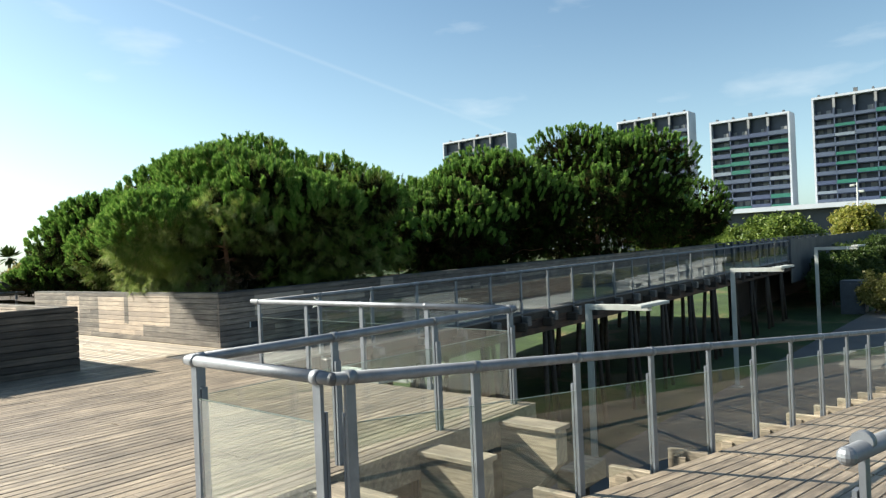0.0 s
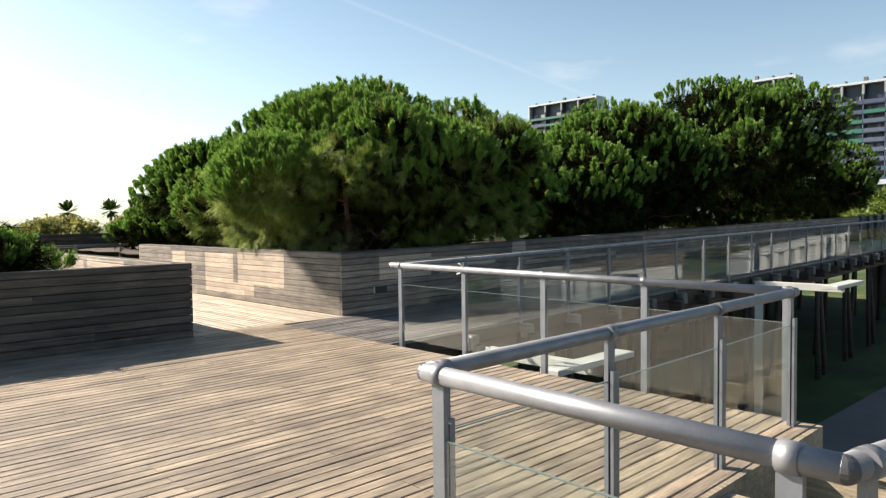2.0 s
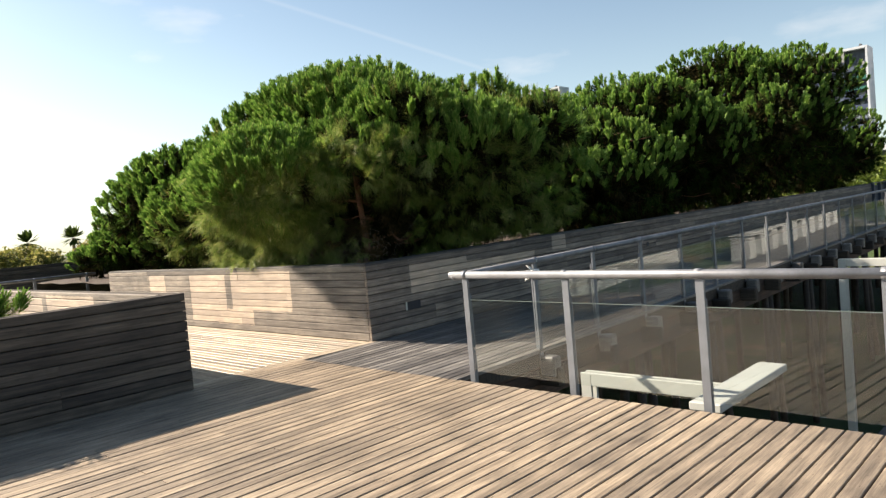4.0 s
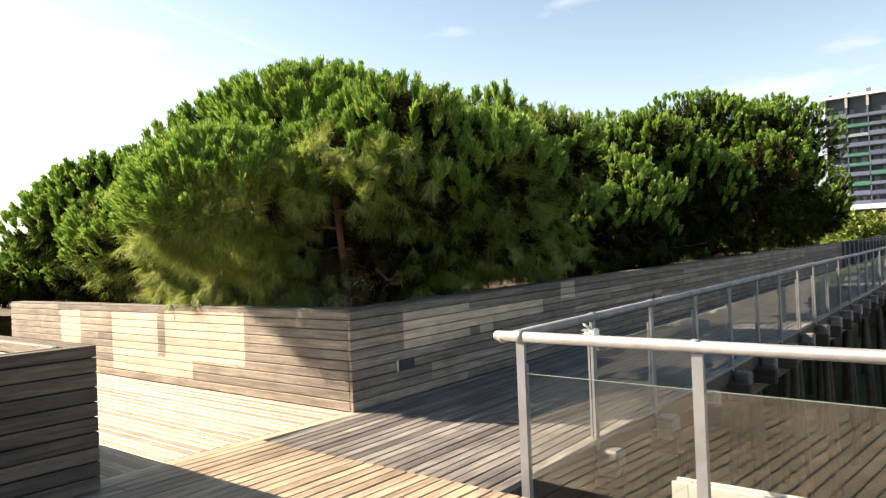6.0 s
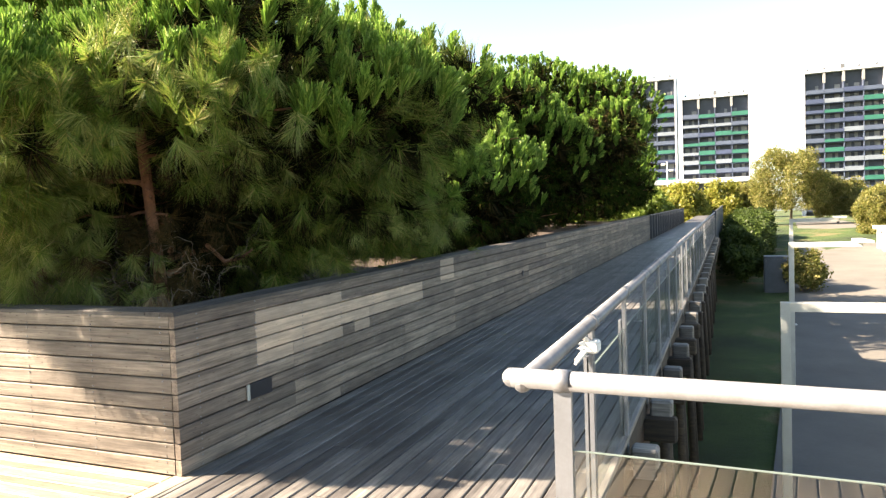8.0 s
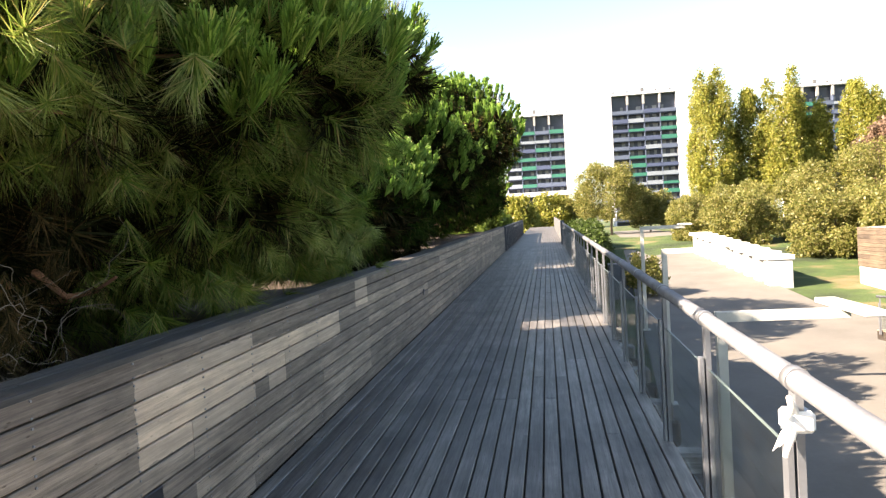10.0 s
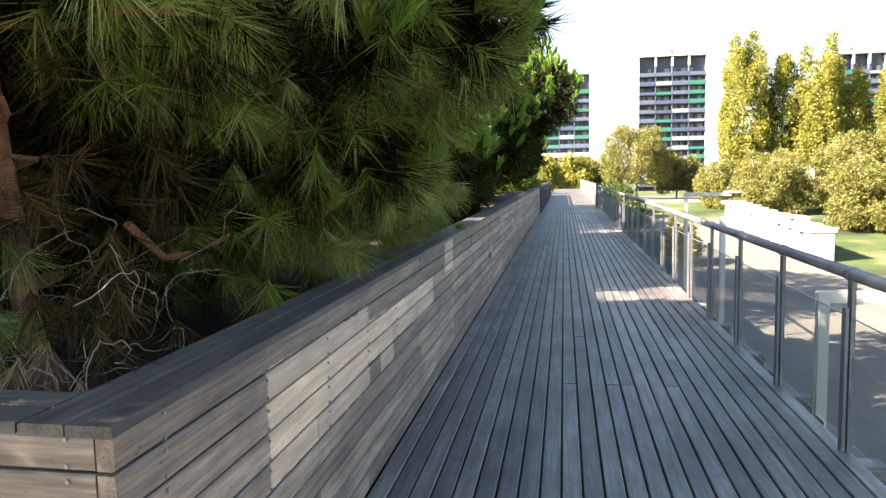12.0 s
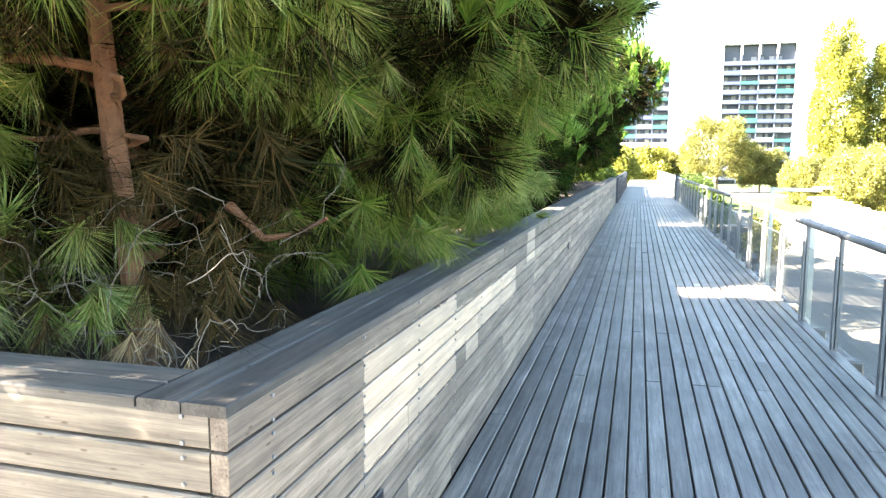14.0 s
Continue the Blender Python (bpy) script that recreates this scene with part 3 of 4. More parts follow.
board_wall(side_planter, FRONT_WOOD, (LX - 0.25, LY - 0.2, 0), (LX - 7.5, LY - 0.2, 0), (0, -1, 0), WALL_H)
part("backing", box((LX - 0.15, LY - 10, -0.3), (LX - 0.05, LY - 0.05, 1.04)), TIMBER, side_planter)
part("backing", box((LX - 7.5, LY - 0.15, -0.3), (LX - 0.15, LY - 0.05, 1.04)), TIMBER, side_planter)
part("soil", box((LX - 7.5, LY - 10, 0.2), (LX - 0.2, LY - 0.2, 0.45)), SOIL, side_planter)

# ---- railings ----


def railing(label, pts, posts, rail_r=0.036, glass=True):
    """A tubular handrail through pts, with flat posts at (x, y, z of the deck) and glass between them."""
    r = tagged(empty("railing", posts[0]), label, "railing")
    r.location = (0, 0, 0)
    for a, b in zip(pts, pts[1:]):
        part("handrail", tube(a, b, rail_r, None, 16), STEEL, r)
    for p in pts:
        bm = bmesh.new()
        bmesh.ops.create_uvsphere(bm, u_segments=14, v_segments=8, radius=rail_r * 1.01, matrix=Matrix.Translation(p))
        part("elbow", bm, STEEL, r, "worn rounded rail elbow")
    for n, (x, y, z) in enumerate(posts):
        o = posts[n + 1] if n + 1 < len(posts) else posts[n - 1]
        way = (Vector(o) - Vector((x, y, z)))
        flat = Vector((way.x, way.y, 0)).normalized()
        if n + 1 == len(posts):
            flat = -flat
        m = axes_matrix((x, y, z), flat, (0, 0, 1))
        bm = box((-0.032, -0.012, -0.12), (0.032, 0.012, 0.985), m)
        post = part("post", bm, BAR_STEEL, r)
        part("glass_clamp", box((-0.028, 0.022, -0.12), (0.028, 0.040, 0.83), m), BAR_STEEL, post, "short flat steel bar holding the glass")
        rise = way.z / max(0.1, math.hypot(way.x, way.y)) * (1 if n + 1 < len(posts) else -1)
        d = Vector((flat.x, flat.y, rise)).normalized() * 0.028
        part("collar", tube(Vector((x, y, z + 1.02)) - d, Vector((x, y, z + 1.02)) + d, rail_r * 1.15, None, 16), STEEL, post)
        if glass and n + 1 < len(posts):
            L = math.hypot(way.x, way.y)
            bm = bmesh.new()
            ring = [(0.03, 0.06), (L - 0.02, 0.06 + way.z * (L - 0.05) / L), (L - 0.02, 0.77 + way.z * (L - 0.05) / L), (0.03, 0.77)]
            vs = [bm.verts.new(m @ Vector((u, s, v))) for s in (-0.005, 0.005) for u, v in ring]
            for f in ((3, 2, 1, 0), (4, 5, 6, 7), (0, 1, 5, 4), (1, 2, 6, 5), (2, 3, 7, 6), (3, 0, 4, 7)):
                bm.faces.new([vs[i] for i in f])
            pane = part("glass_panel", bm, GLASS, r, "clear dusty glass panel")
            pane.visible_shadow = False
            bm = bmesh.new()
            vs = [bm.verts.new(m @ Vector((u, sd, v + 0.001 + dv))) for dv in (0.0, 0.004) for sd in (-0.005, 0.005) for u, v in (ring[3], ring[2])]
            for f in ((0, 1, 3, 2), (4, 6, 7, 5), (0, 4, 5, 1), (2, 3, 7, 6), (0, 2, 6, 4), (1, 5, 7, 3)):
                bm.faces.new([vs[i] for i in f])
            part("glass_edge", bm, GLASS_EDGE, pane, "pale ground top edge of the glass")
    return r


railing("galvanised tube railing with glass panels along the deck edge", [(2.56, -1.02, 1.02), (7.72, -1.27, 1.02)],
        [(2.75, -1.03, 0), (3.96, -1.08, 0), (5.18, -1.14, 0), (6.39, -1.20, 0), (7.66, -1.26, 0)])
railing("galvanised tube railing with glass panels above the timber steps", [(7.72, -1.27, 1.02), (7.72, -5.14, 1.02)],
        [(7.72, -1.36, 0), (7.73, -2.62, 0), (7.73, -3.87, 0), (7.74, -5.07, 0)])
railing("short galvanised rail with glass closing the step opening", [(7.72, -5.14, 1.02), (9.2, -5.18, 1.02)], [(7.8, -5.14, 0), (9.08, -5.18, 0)])

RX, RY, RDX, RDY, RDZ = 9.2, -5.2, 0.104, 1.119, -0.0956
ramp_posts = [(RX + RDX * k, RY + RDY * k, RDZ * k) for k in range(0, 24)]
ramp_posts[0] = (9.22, -5.08, -0.005)
railing("long tube railing with glass panels along the descending ramp", [(9.2, -5.18, 1.02), (RX + RDX * 23.2, RY + RDY * 23.2, 1.02 + RDZ * 23.2)], ramp_posts)

walk_posts = [(2.6, 0.33 + 1.265 * k, SLOPE * (0.33 + 1.265 * k)) for k in range(26)]
railing("long tube railing with glass panels beside the raised walkway", [(2.6, -1.02, 1.003), (2.6, 32.2, 1.02 + SLOPE * 32.2)], walk_posts)
railing("galvanised tube handrail starting at the head of the ramp", [(11.5, -4.75, 0.86), (13.6, 12.0, -0.55)],
        [(11.52, -4.55, -0.15 + RDZ / 1.12 * 0.0), (11.75, -2.0, -0.38), (12.2, 1.5, -0.67), (12.7, 5.0, -0.96)], glass=False)

# ---- descending ramp ----
ramp = tagged(empty("ramp"), "weathered timber ramp descending to the park path", "ramp", kind="structure")
rs = RDZ / RDY
for k in range(21):
    off = 0.1 + 0.11 * k
    y0, y1 = -5.14, 21.0
    for j in range(6):
        a, b = y0 + 4.4 * j, min(y1, y0 + 4.4 * (j + 1))
        mid = (a + b) / 2
        x = RX + off + RDX / RDY * (mid - RY)
        lay("plank", ramp, DECK_WOOD, b - a - 0.004, 0.101, 0.04, axes_matrix((x, mid, rs * (mid - RY) - 0.02), (RDX / RDY, 1, rs), (0, 0, 1)))
bm = bmesh.new()
vs = [bm.verts.new((RX + off + RDX / RDY * (y - RY), y, rs * (y - RY) + dz)) for dz in (-0.3, -0.05) for off, y in ((0.05, -5.14), (2.4, -5.14), (2.4, 21), (0.05, 21))]
for f in ((3, 2, 1, 0), (4, 5, 6, 7), (0, 1, 5, 4), (1, 2, 6, 5), (2, 3, 7, 6), (3, 0, 4, 7)):
    bm.faces.new([vs[i] for i in f])
part("substructure", bm, TIMBER, ramp)

# ---- park lamps ----


def park_lamp(at, height, turn=0.0):
    """A flat post with a paired arm and a cross plate at its end."""
    lamp = tagged(empty("park_lamp", at), "pale steel park lamp with flat arm and cross plate", "lamp", "lamps along the path")
    for s in (-0.05, 0.05):
        part("post_bar", soft_box((-0.06, s - 0.015, 0), (0.06, s + 0.015, height), 0.004), WHITE_STEEL, lamp)
        arm = part("arm", soft_box((0.06, s - 0.015, height - 0.13), (1.55, s + 0.015, height), 0.004), WHITE_STEEL, lamp)
    part("head", soft_box((1.42, -0.78, height - 0.02), (1.68, 0.78, height + 0.05), 0.008), WHITE_STEEL, arm, "flat pale lamp head")
    part("foot", soft_box((-0.16, -0.16, 0), (0.16, 0.16, 0.03), 0.005), WHITE_STEEL, lamp)
    return lamp


for x, y, top in ((3.46, -0.05, -0.1), (4.0, 7.4, 0.3), (4.7, 16.0, 0.77), (5.35, 25.0, 1.25)):
    g = ground_z(y) + 0.08
    park_lamp((x, y, g), top - g)

# ---- pines ----


def shoots(points, normals, needles, length, reach, width, seed, tight=1.0, ragged=False):
    """Bottle-brush shoots: one triangle for each needle along a short axis; upright on top, drooping below."""
    g = np.random.default_rng(seed)
    n = len(points)
    high = np.clip(normals[:, 2:3] * 0.9 + 0.45, 0.0, 1.0)
    if ragged:
        high *= 0.3
    up = 0.15 + 0.75 * high
    axis = normals * (1 - up) + np.array([0, 0, 1.0]) * (up - 0.2 * (1 - high)) + g.normal(0, 0.16, (n, 3))
    axis /= np.linalg.norm(axis, axis=1, keepdims=True)
    t = g.random((n, needles)) ** 0.8
    ln = length * g.uniform(0.55, 1.35, (n, 1)) * (0.45 + 0.55 * high)
    side = np.cross(axis, g.normal(0, 1, (n, 3)))
    side /= np.linalg.norm(side, axis=1, keepdims=True) + 1e-9
    other = np.cross(axis, side)
    ang = g.random((n, needles)) * 2 * np.pi
    radial = side[:, None] * np.cos(ang)[..., None] + other[:, None] * np.sin(ang)[..., None]
    root = points[:, None] + axis[:, None] * (t * ln)[..., None]
    lean = g.uniform(0.25, 0.75, (n, needles)) * tight + 0.35 * (1 - high)
    way = axis[:, None] * (1.0 - 0.4 * lean)[..., None] + radial * lean[..., None]
    way[..., 2] -= 0.45 * (1 - high)
    way /= np.linalg.norm(way, axis=2, keepdims=True)
    far = reach * (1.0 + 0.6 * (1 - high))
    tip = root + way * (far * g.uniform(0.7, 1.2, (n, needles)))[..., None]
    flat = np.cross(way, g.normal(0, 1, (n, needles, 3)))
    flat /= np.linalg.norm(flat, axis=2, keepdims=True) + 1e-9
    flat *= width / 2
    return np.stack([root - flat, root + flat, tip], axis=2).reshape(-1, 3)


def fingers(points, normals, needles, length, reach, width, seed, lean=(0.3, 0.62)):
    """Upright young shoots, each a dense brush of needles that lie close along it."""
    g = np.random.default_rng(seed)
    n = len(points)
    axis = normals * 0.55 + np.array([0, 0, 0.8]) + g.normal(0, 0.14, (n, 3))
    axis /= np.linalg.norm(axis, axis=1, keepdims=True)
    ln = length * g.uniform(0.6, 1.3, (n, 1))
    side = np.cross(axis, g.normal(0, 1, (n, 3)))
    side /= np.linalg.norm(side, axis=1, keepdims=True) + 1e-9
    other = np.cross(axis, side)
    ang = g.random((n, needles)) * 2 * np.pi
    radial = side[:, None] * np.cos(ang)[..., None] + other[:, None] * np.sin(ang)[..., None]
    root = points[:, None] + axis[:, None] * (g.random((n, needles)) * ln)[..., None]
    way = axis[:, None] + radial * g.uniform(*lean, (n, needles))[..., None]
    way /= np.linalg.norm(way, axis=2, keepdims=True)
    tip = root + way * (reach * g.uniform(0.75, 1.2, (n, needles)))[..., None]
    flat = np.cross(way, g.normal(0, 1, (n, needles, 3)))
    flat /= np.linalg.norm(flat, axis=2, keepdims=True) + 1e-9
    flat *= width / 2
    return np.stack([root, tip - flat, tip + flat], axis=2).reshape(-1, 3)


def lobe_points(lobes, count, seed, depth=(0.86, 1.02), floor=None):
    """Points near the outside of a union of ellipsoids, with normals."""
    g = np.random.default_rng(seed)
    c = np.array([l[:3] for l in lobes], float)
    r = np.array([l[3:6] for l in lobes], float)
    area = (r[:, 0] * r[:, 1] + r[:, 0] * r[:, 2] + r[:, 1] * r[:, 2])
    got, nor = [], []
    total = 0
    while total < count:
        k = g.choice(len(lobes), 4000, p=area / area.sum())
        d = g.normal(0, 1, (4000, 3))
        d /= np.linalg.norm(d, axis=1, keepdims=True)
        p = c[k] + d * r[k] * g.uniform(*depth, (4000, 1))
        q = np.linalg.norm((p[:, None] - c[None]) / r[None], axis=2).min(axis=1)
        keep = q > depth[0] - 0.02
        if floor is not None:
            keep &= p[:, 2] > floor + SLOPE * p[:, 1]
        nn = d / r[k]
        nn /= np.linalg.norm(nn, axis=1, keepdims=True)
        got.append(p[keep])
        nor.append(nn[keep])
        total += keep.sum()
    return np.concatenate(got)[:count], np.concatenate(nor)[:count]


def sub_lobes(center, radii, count, seed, size=0.42, out=0.62, core=0.88):
    """A crown's uneven bosses round its middle ellipsoid."""
    g = random.Random(seed)
    lobes = [(*center, *[core * r for r in radii])]
    for k in range(count):
        a = 2 * math.pi * (k + g.random()) / count * 2
        e = g.uniform(-0.75, 1.0)
        h = math.sqrt(max(0, 1 - e * e * 0.8))
        s = size * g.uniform(0.6, 1.25)
        lobes.append((center[0] + out * radii[0] * h * math.cos(a), center[1] + out * radii[1] * h * math.sin(a), center[2] + out * radii[2] * e,
                      s * radii[0], s * radii[1], s * radii[2] * 0.95))
    return lobes


def limb(bm, a, b, r1, r2, seed, steps=5, wander=0.08):
    g = random.Random(seed)
    a, b = Vector(a), Vector(b)
    last = a
    for k in range(1, steps + 1):
        f = k / steps
        p = a.lerp(b, f)
        if k < steps:
            p += Vector((g.uniform(-1, 1), g.uniform(-1, 1), g.uniform(-1, 1))) * wander
        add_tube(bm, last, p, r1 + (r2 - r1) * (k - 1) / steps, r1 + (r2 - r1) * f, 8, True)
        last = p
    return last


def pine(base, center, radii, seed, outer=2600, inner=1200, needles=46, width=0.010, length=0.34, reach=0.13, floor=1.02, near=False, extra=()):
    g = random.Random(seed)
    tree = tagged(empty("pine_tree"), "dense bushy green pine with upright needle shoots in the planter", "tree", "pines in the planter")
    bm = bmesh.new()
    top = (center[0], center[1], center[2] + radii[2] * 0.55)
    if near:
        bend = Vector((base[0] - 0.17, base[1] - 0.02, 2.4))
        limb(bm, base, bend, 0.05, 0.042, seed, 5, 0.008)
        limb(bm, bend, top, 0.042, 0.02, seed, 5, 0.04)
        for a, b, r in (((-1.06, 0.9, 1.98), (-2.1, 0.55, 2.12), 0.022), ((-1.09, 0.9, 2.2), (-0.2, 0.75, 2.16), 0.016), ((-1.03, 0.9, 1.86), (-0.75, 0.6, 1.9), 0.014), ((-1.02, 0.9, 1.75), (-2.0, 1.0, 1.72), 0.014), ((-1.1, 0.9, 2.3), (-0.1, 1.6, 2.6), 0.02)):
            limb(bm, a, b, r, r * 0.45, seed + 3, 6, 0.03)
    else:
        limb(bm, base, top, 0.12, 0.03, seed, 8, 0.05)
    for k in range(14 if near else 9):
        f = g.uniform(0.12, 0.9)
        a = Vector(base).lerp(Vector(top), f)
        ang = 2 * math.pi * (k * 0.382 + g.random() * 0.1)
        rr = g.uniform(0.55, 0.85)
        b = Vector((center[0] + rr * radii[0] * math.cos(ang), center[1] + rr * radii[1] * math.sin(ang), a.z + g.uniform(0.0, 0.9)))
        limb(bm, a, b, 0.03, 0.008, seed * 7 + k, 6, 0.09)
    part("trunk", bm, BARK, tree, "reddish brown scaly trunk and limbs")
    lobes = sub_lobes(center, radii, 16, seed) + list(extra)
    leaf = NEAR_NEEDLES if width < 0.0095 else SHADED_NEEDLES

    def clear_gap(p):
        """Foliage leaves the lower trunk bare towards the corner of the planter."""
        u = np.clip(((p[:, 0] - 0.9) * -1.95 + (p[:, 1] + 1.4) * 2.3) / (1.95 ** 2 + 2.3 ** 2), 0.2, 1.0)
        off = np.hypot(p[:, 0] - (0.9 - 1.95 * u), p[:, 1] - (-1.4 + 2.3 * u))
        return ~((off < 0.13) & (u > 0.55) & (p[:, 2] > 1.72) & (p[:, 2] < 2.5))

    def hollow(p):
        """The shaded, nearly bare space under the crown behind the planter's corner."""
        return (p[:, 0] > -1.45) & (p[:, 0] < 0.1) & (p[:, 1] > 0.25) & (p[:, 1] < 1.9) & (p[:, 2] < 1.92)

    def opened(p, nrm):
        if not near:
            return p, nrm
        keep = ~((p[:, 0] > -1.35) & (p[:, 1] < 0.85) & (p[:, 2] < 2.2)) & ~((p[:, 0] > -2.0) & (p[:, 0] < -0.1) & (p[:, 1] < 1.7) & (p[:, 2] < 1.62))
        keep &= clear_gap(p) & ~hollow(p)
        return p[keep], nrm[keep]

    p, nrm = opened(*lobe_points(lobes, int(outer * 0.62), seed, (0.70, 0.88), floor))
    filler = shoots(p, nrm, needles // 2, length * 0.8, reach * 1.3, width * 1.15, seed)
    p, nrm = opened(*lobe_points(lobes, int(outer * 0.47), seed + 9, (0.90, 1.02), floor))
    # Bright shoots stay high and sunward, so their colour carries the sunlight.
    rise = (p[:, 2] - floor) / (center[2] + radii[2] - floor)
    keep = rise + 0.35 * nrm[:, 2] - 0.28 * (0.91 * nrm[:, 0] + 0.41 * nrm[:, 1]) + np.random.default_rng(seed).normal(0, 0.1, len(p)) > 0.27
    if near:
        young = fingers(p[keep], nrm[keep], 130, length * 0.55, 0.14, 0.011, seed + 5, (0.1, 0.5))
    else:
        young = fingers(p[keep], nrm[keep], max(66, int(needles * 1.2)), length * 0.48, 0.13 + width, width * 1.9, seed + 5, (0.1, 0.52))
    hanging = []
    if near:
        r = np.random.default_rng(6)
        for count, lo, hi in ((200, (-4.2, 0.02, 1.12), (-2.4, 0.9, 2.1)), (170, (-2.4, 0.06, 1.15), (-1.35, 0.9, 2.2)), (90, (-0.7, 2.3, 1.4), (0.12, 5.2, 2.6)), (34, (-1.3, 0.9, 1.95), (-0.2, 1.8, 2.3)), (12, (-1.5, 0.35, 1.05), (-0.8, 0.9, 1.45))):
            p = r.uniform(lo, hi, (count, 3))
            nrm = np.column_stack([r.normal(0.2, 0.5, count), r.normal(-0.3, 0.4, count), r.normal(-0.5, 0.3, count)])
            nrm /= np.linalg.norm(nrm, axis=1, keepdims=True)
            keep = clear_gap(p)
            hanging.append(shoots(p[keep], nrm[keep], 110, 0.18, 0.14, 0.0042, 61 + count, 0.9))
        p = r.uniform((-1.6, -0.2, 2.15), (0.15, 1.1, 2.9), (170, 3))
        p = p[clear_gap(p)]
        nrm = np.column_stack([r.normal(0.2, 0.5, len(p)), r.normal(-0.3, 0.4, len(p)), r.normal(-0.1, 0.3, len(p))])
        nrm /= np.linalg.norm(nrm, axis=1, keepdims=True)
        hanging.append(shoots(p[:16], nrm[:16], 110, 0.18, 0.14, 0.0042, 63, 0.9))
        # Bright sprays on the shaded flank: light from behind is in their colour.
        p_side = r.uniform((-0.55, 1.9, 1.85), (0.28, 6.2, 3.2), (130, 3))
        n_side = np.column_stack([r.normal(0.7, 0.4, 130), r.normal(-0.3, 0.4, 130), r.normal(0.05, 0.4, 130)])
        young = np.concatenate([young, shoots(p_side, n_side / np.linalg.norm(n_side, axis=1, keepdims=True), 100, 0.15, 0.15, 0.006, 66, 0.9)])
        low = r.uniform((-0.95, 1.4, 1.12), (-0.12, 6.0, 1.95), (150, 3))
        out_low = np.column_stack([r.normal(0.4, 0.4, 150), r.normal(-0.2, 0.4, 150), r.normal(-0.3, 0.3, 150)])
        filler = np.concatenate([filler, shoots(low, out_low / np.linalg.norm(out_low, axis=1, keepdims=True), 100, 0.18, 0.15, 0.0048, 65, 0.9)])
        filler = np.concatenate([filler, shoots(p[16:], nrm[16:], 110, 0.18, 0.14, 0.0045, 64, 0.9)])
        # sprays in the open at the front of the crown
        for count, lo, hi in ((200, (-4.2, -0.35, 1.85), (-1.3, 0.35, 2.8)), (14, (-1.2, 0.05, 2.15), (-0.1, 0.7, 2.85)), (36, (-0.3, 0.9, 2.1), (0.2, 3.6, 2.9)), (150, (-4.4, 0.08, 1.2), (-1.6, 0.4, 2.0))):
            p = r.uniform(lo, hi, (count, 3))
            p = p[clear_gap(p)]
            nrm = np.column_stack([r.normal(0.3, 0.5, len(p)), r.normal(-0.4, 0.4, len(p)), r.normal(-0.55, 0.4, len(p))])
            nrm /= np.linalg.norm(nrm, axis=1, keepdims=True)
            hanging.append(shoots(p, nrm, 80, 0.13, 0.17, 0.0056, 161 + count, 0.75))
        tufts = new("hanging_foliage", fast_mesh("hanging_foliage", np.concatenate(hanging), 3, LIT_PALE_NEEDLES))
        tufts.parent = tree
        tufts["label"] = "pale hanging needle tufts at the crown edge, light in their colour"
        # Dead brown needles, coloured darker to hold the shade of the hollow.
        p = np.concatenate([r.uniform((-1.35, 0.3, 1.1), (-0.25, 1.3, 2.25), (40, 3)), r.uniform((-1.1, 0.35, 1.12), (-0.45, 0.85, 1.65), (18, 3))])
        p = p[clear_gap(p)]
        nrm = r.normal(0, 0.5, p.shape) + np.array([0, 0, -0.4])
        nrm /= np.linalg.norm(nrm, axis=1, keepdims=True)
        withered = new("withered_foliage", fast_mesh("withered_foliage", shoots(p, nrm, 70, 0.22, 0.12, 0.0035, 97, 1.2, True), 3, SHADED_WITHERED))
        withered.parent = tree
        withered["label"] = "withered brown needles, darkened for shade low in the crown"
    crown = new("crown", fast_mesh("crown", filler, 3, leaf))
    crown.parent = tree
    brush = new("lit_young_foliage", fast_mesh("lit_young_foliage", young, 3, LIT_YOUNG_NEEDLES))
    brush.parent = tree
    brush["label"] = "upright young shoots coloured a sunlit bright green"
    # Inner needles are near-black: the crown's inner shade is in their colour.
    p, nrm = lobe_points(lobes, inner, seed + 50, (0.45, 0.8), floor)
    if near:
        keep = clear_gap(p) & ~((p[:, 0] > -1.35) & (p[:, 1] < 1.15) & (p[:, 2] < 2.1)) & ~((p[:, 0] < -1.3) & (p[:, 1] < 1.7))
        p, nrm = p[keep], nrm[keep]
    core = new("inner_foliage", fast_mesh("inner_foliage", shoots(p, nrm, 90 if width < 0.0095 else 34, 0.4, 0.2, 0.013 if width < 0.0095 else 0.04, seed + 3, 1.4, True), 3, SHADED_OLD_NEEDLES))
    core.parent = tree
    core["label"] = "older needles, near-black with the crown's inner shade"
    return tree


pine((-0.95, 0.92, 0.75), (-1.9, 2.15, 2.3), (2.6, 2.4, 1.76), 11, 5200, 2400, 90, 0.005, 0.30, 0.13, near=True, extra=[(-2.05, -0.08, 2.3, 1.05, 1.0, 0.76)] * 3)
pine((-2.4, 4.2, 0.75), (-2.1, 4.1, 2.5), (2.5, 1.8, 1.9), 20, 2000, 1000, 70, 0.008, 0.36, 0.10, extra=[(0.2, 4.0, 3.0, 0.62, 0.8, 0.5)])
pine((-4.9, 2.4, 0.75), (-4.6, 2.95, 2.6), (3.3, 2.85, 2.05), 12, 3800, 1600, 80, 0.009, 0.36, 0.10, extra=[(-5.4, 0.75, 1.95, 1.9, 0.95, 0.85), (-3.9, 0.7, 2.2, 1.4, 0.95, 0.85)] * 2)
pine((-8.2, 2.6, 0.75), (-7.5, 2.75, 2.05), (3.3, 2.9, 1.62), 13, 2800, 1300, 70, 0.010, 0.36, 0.10)
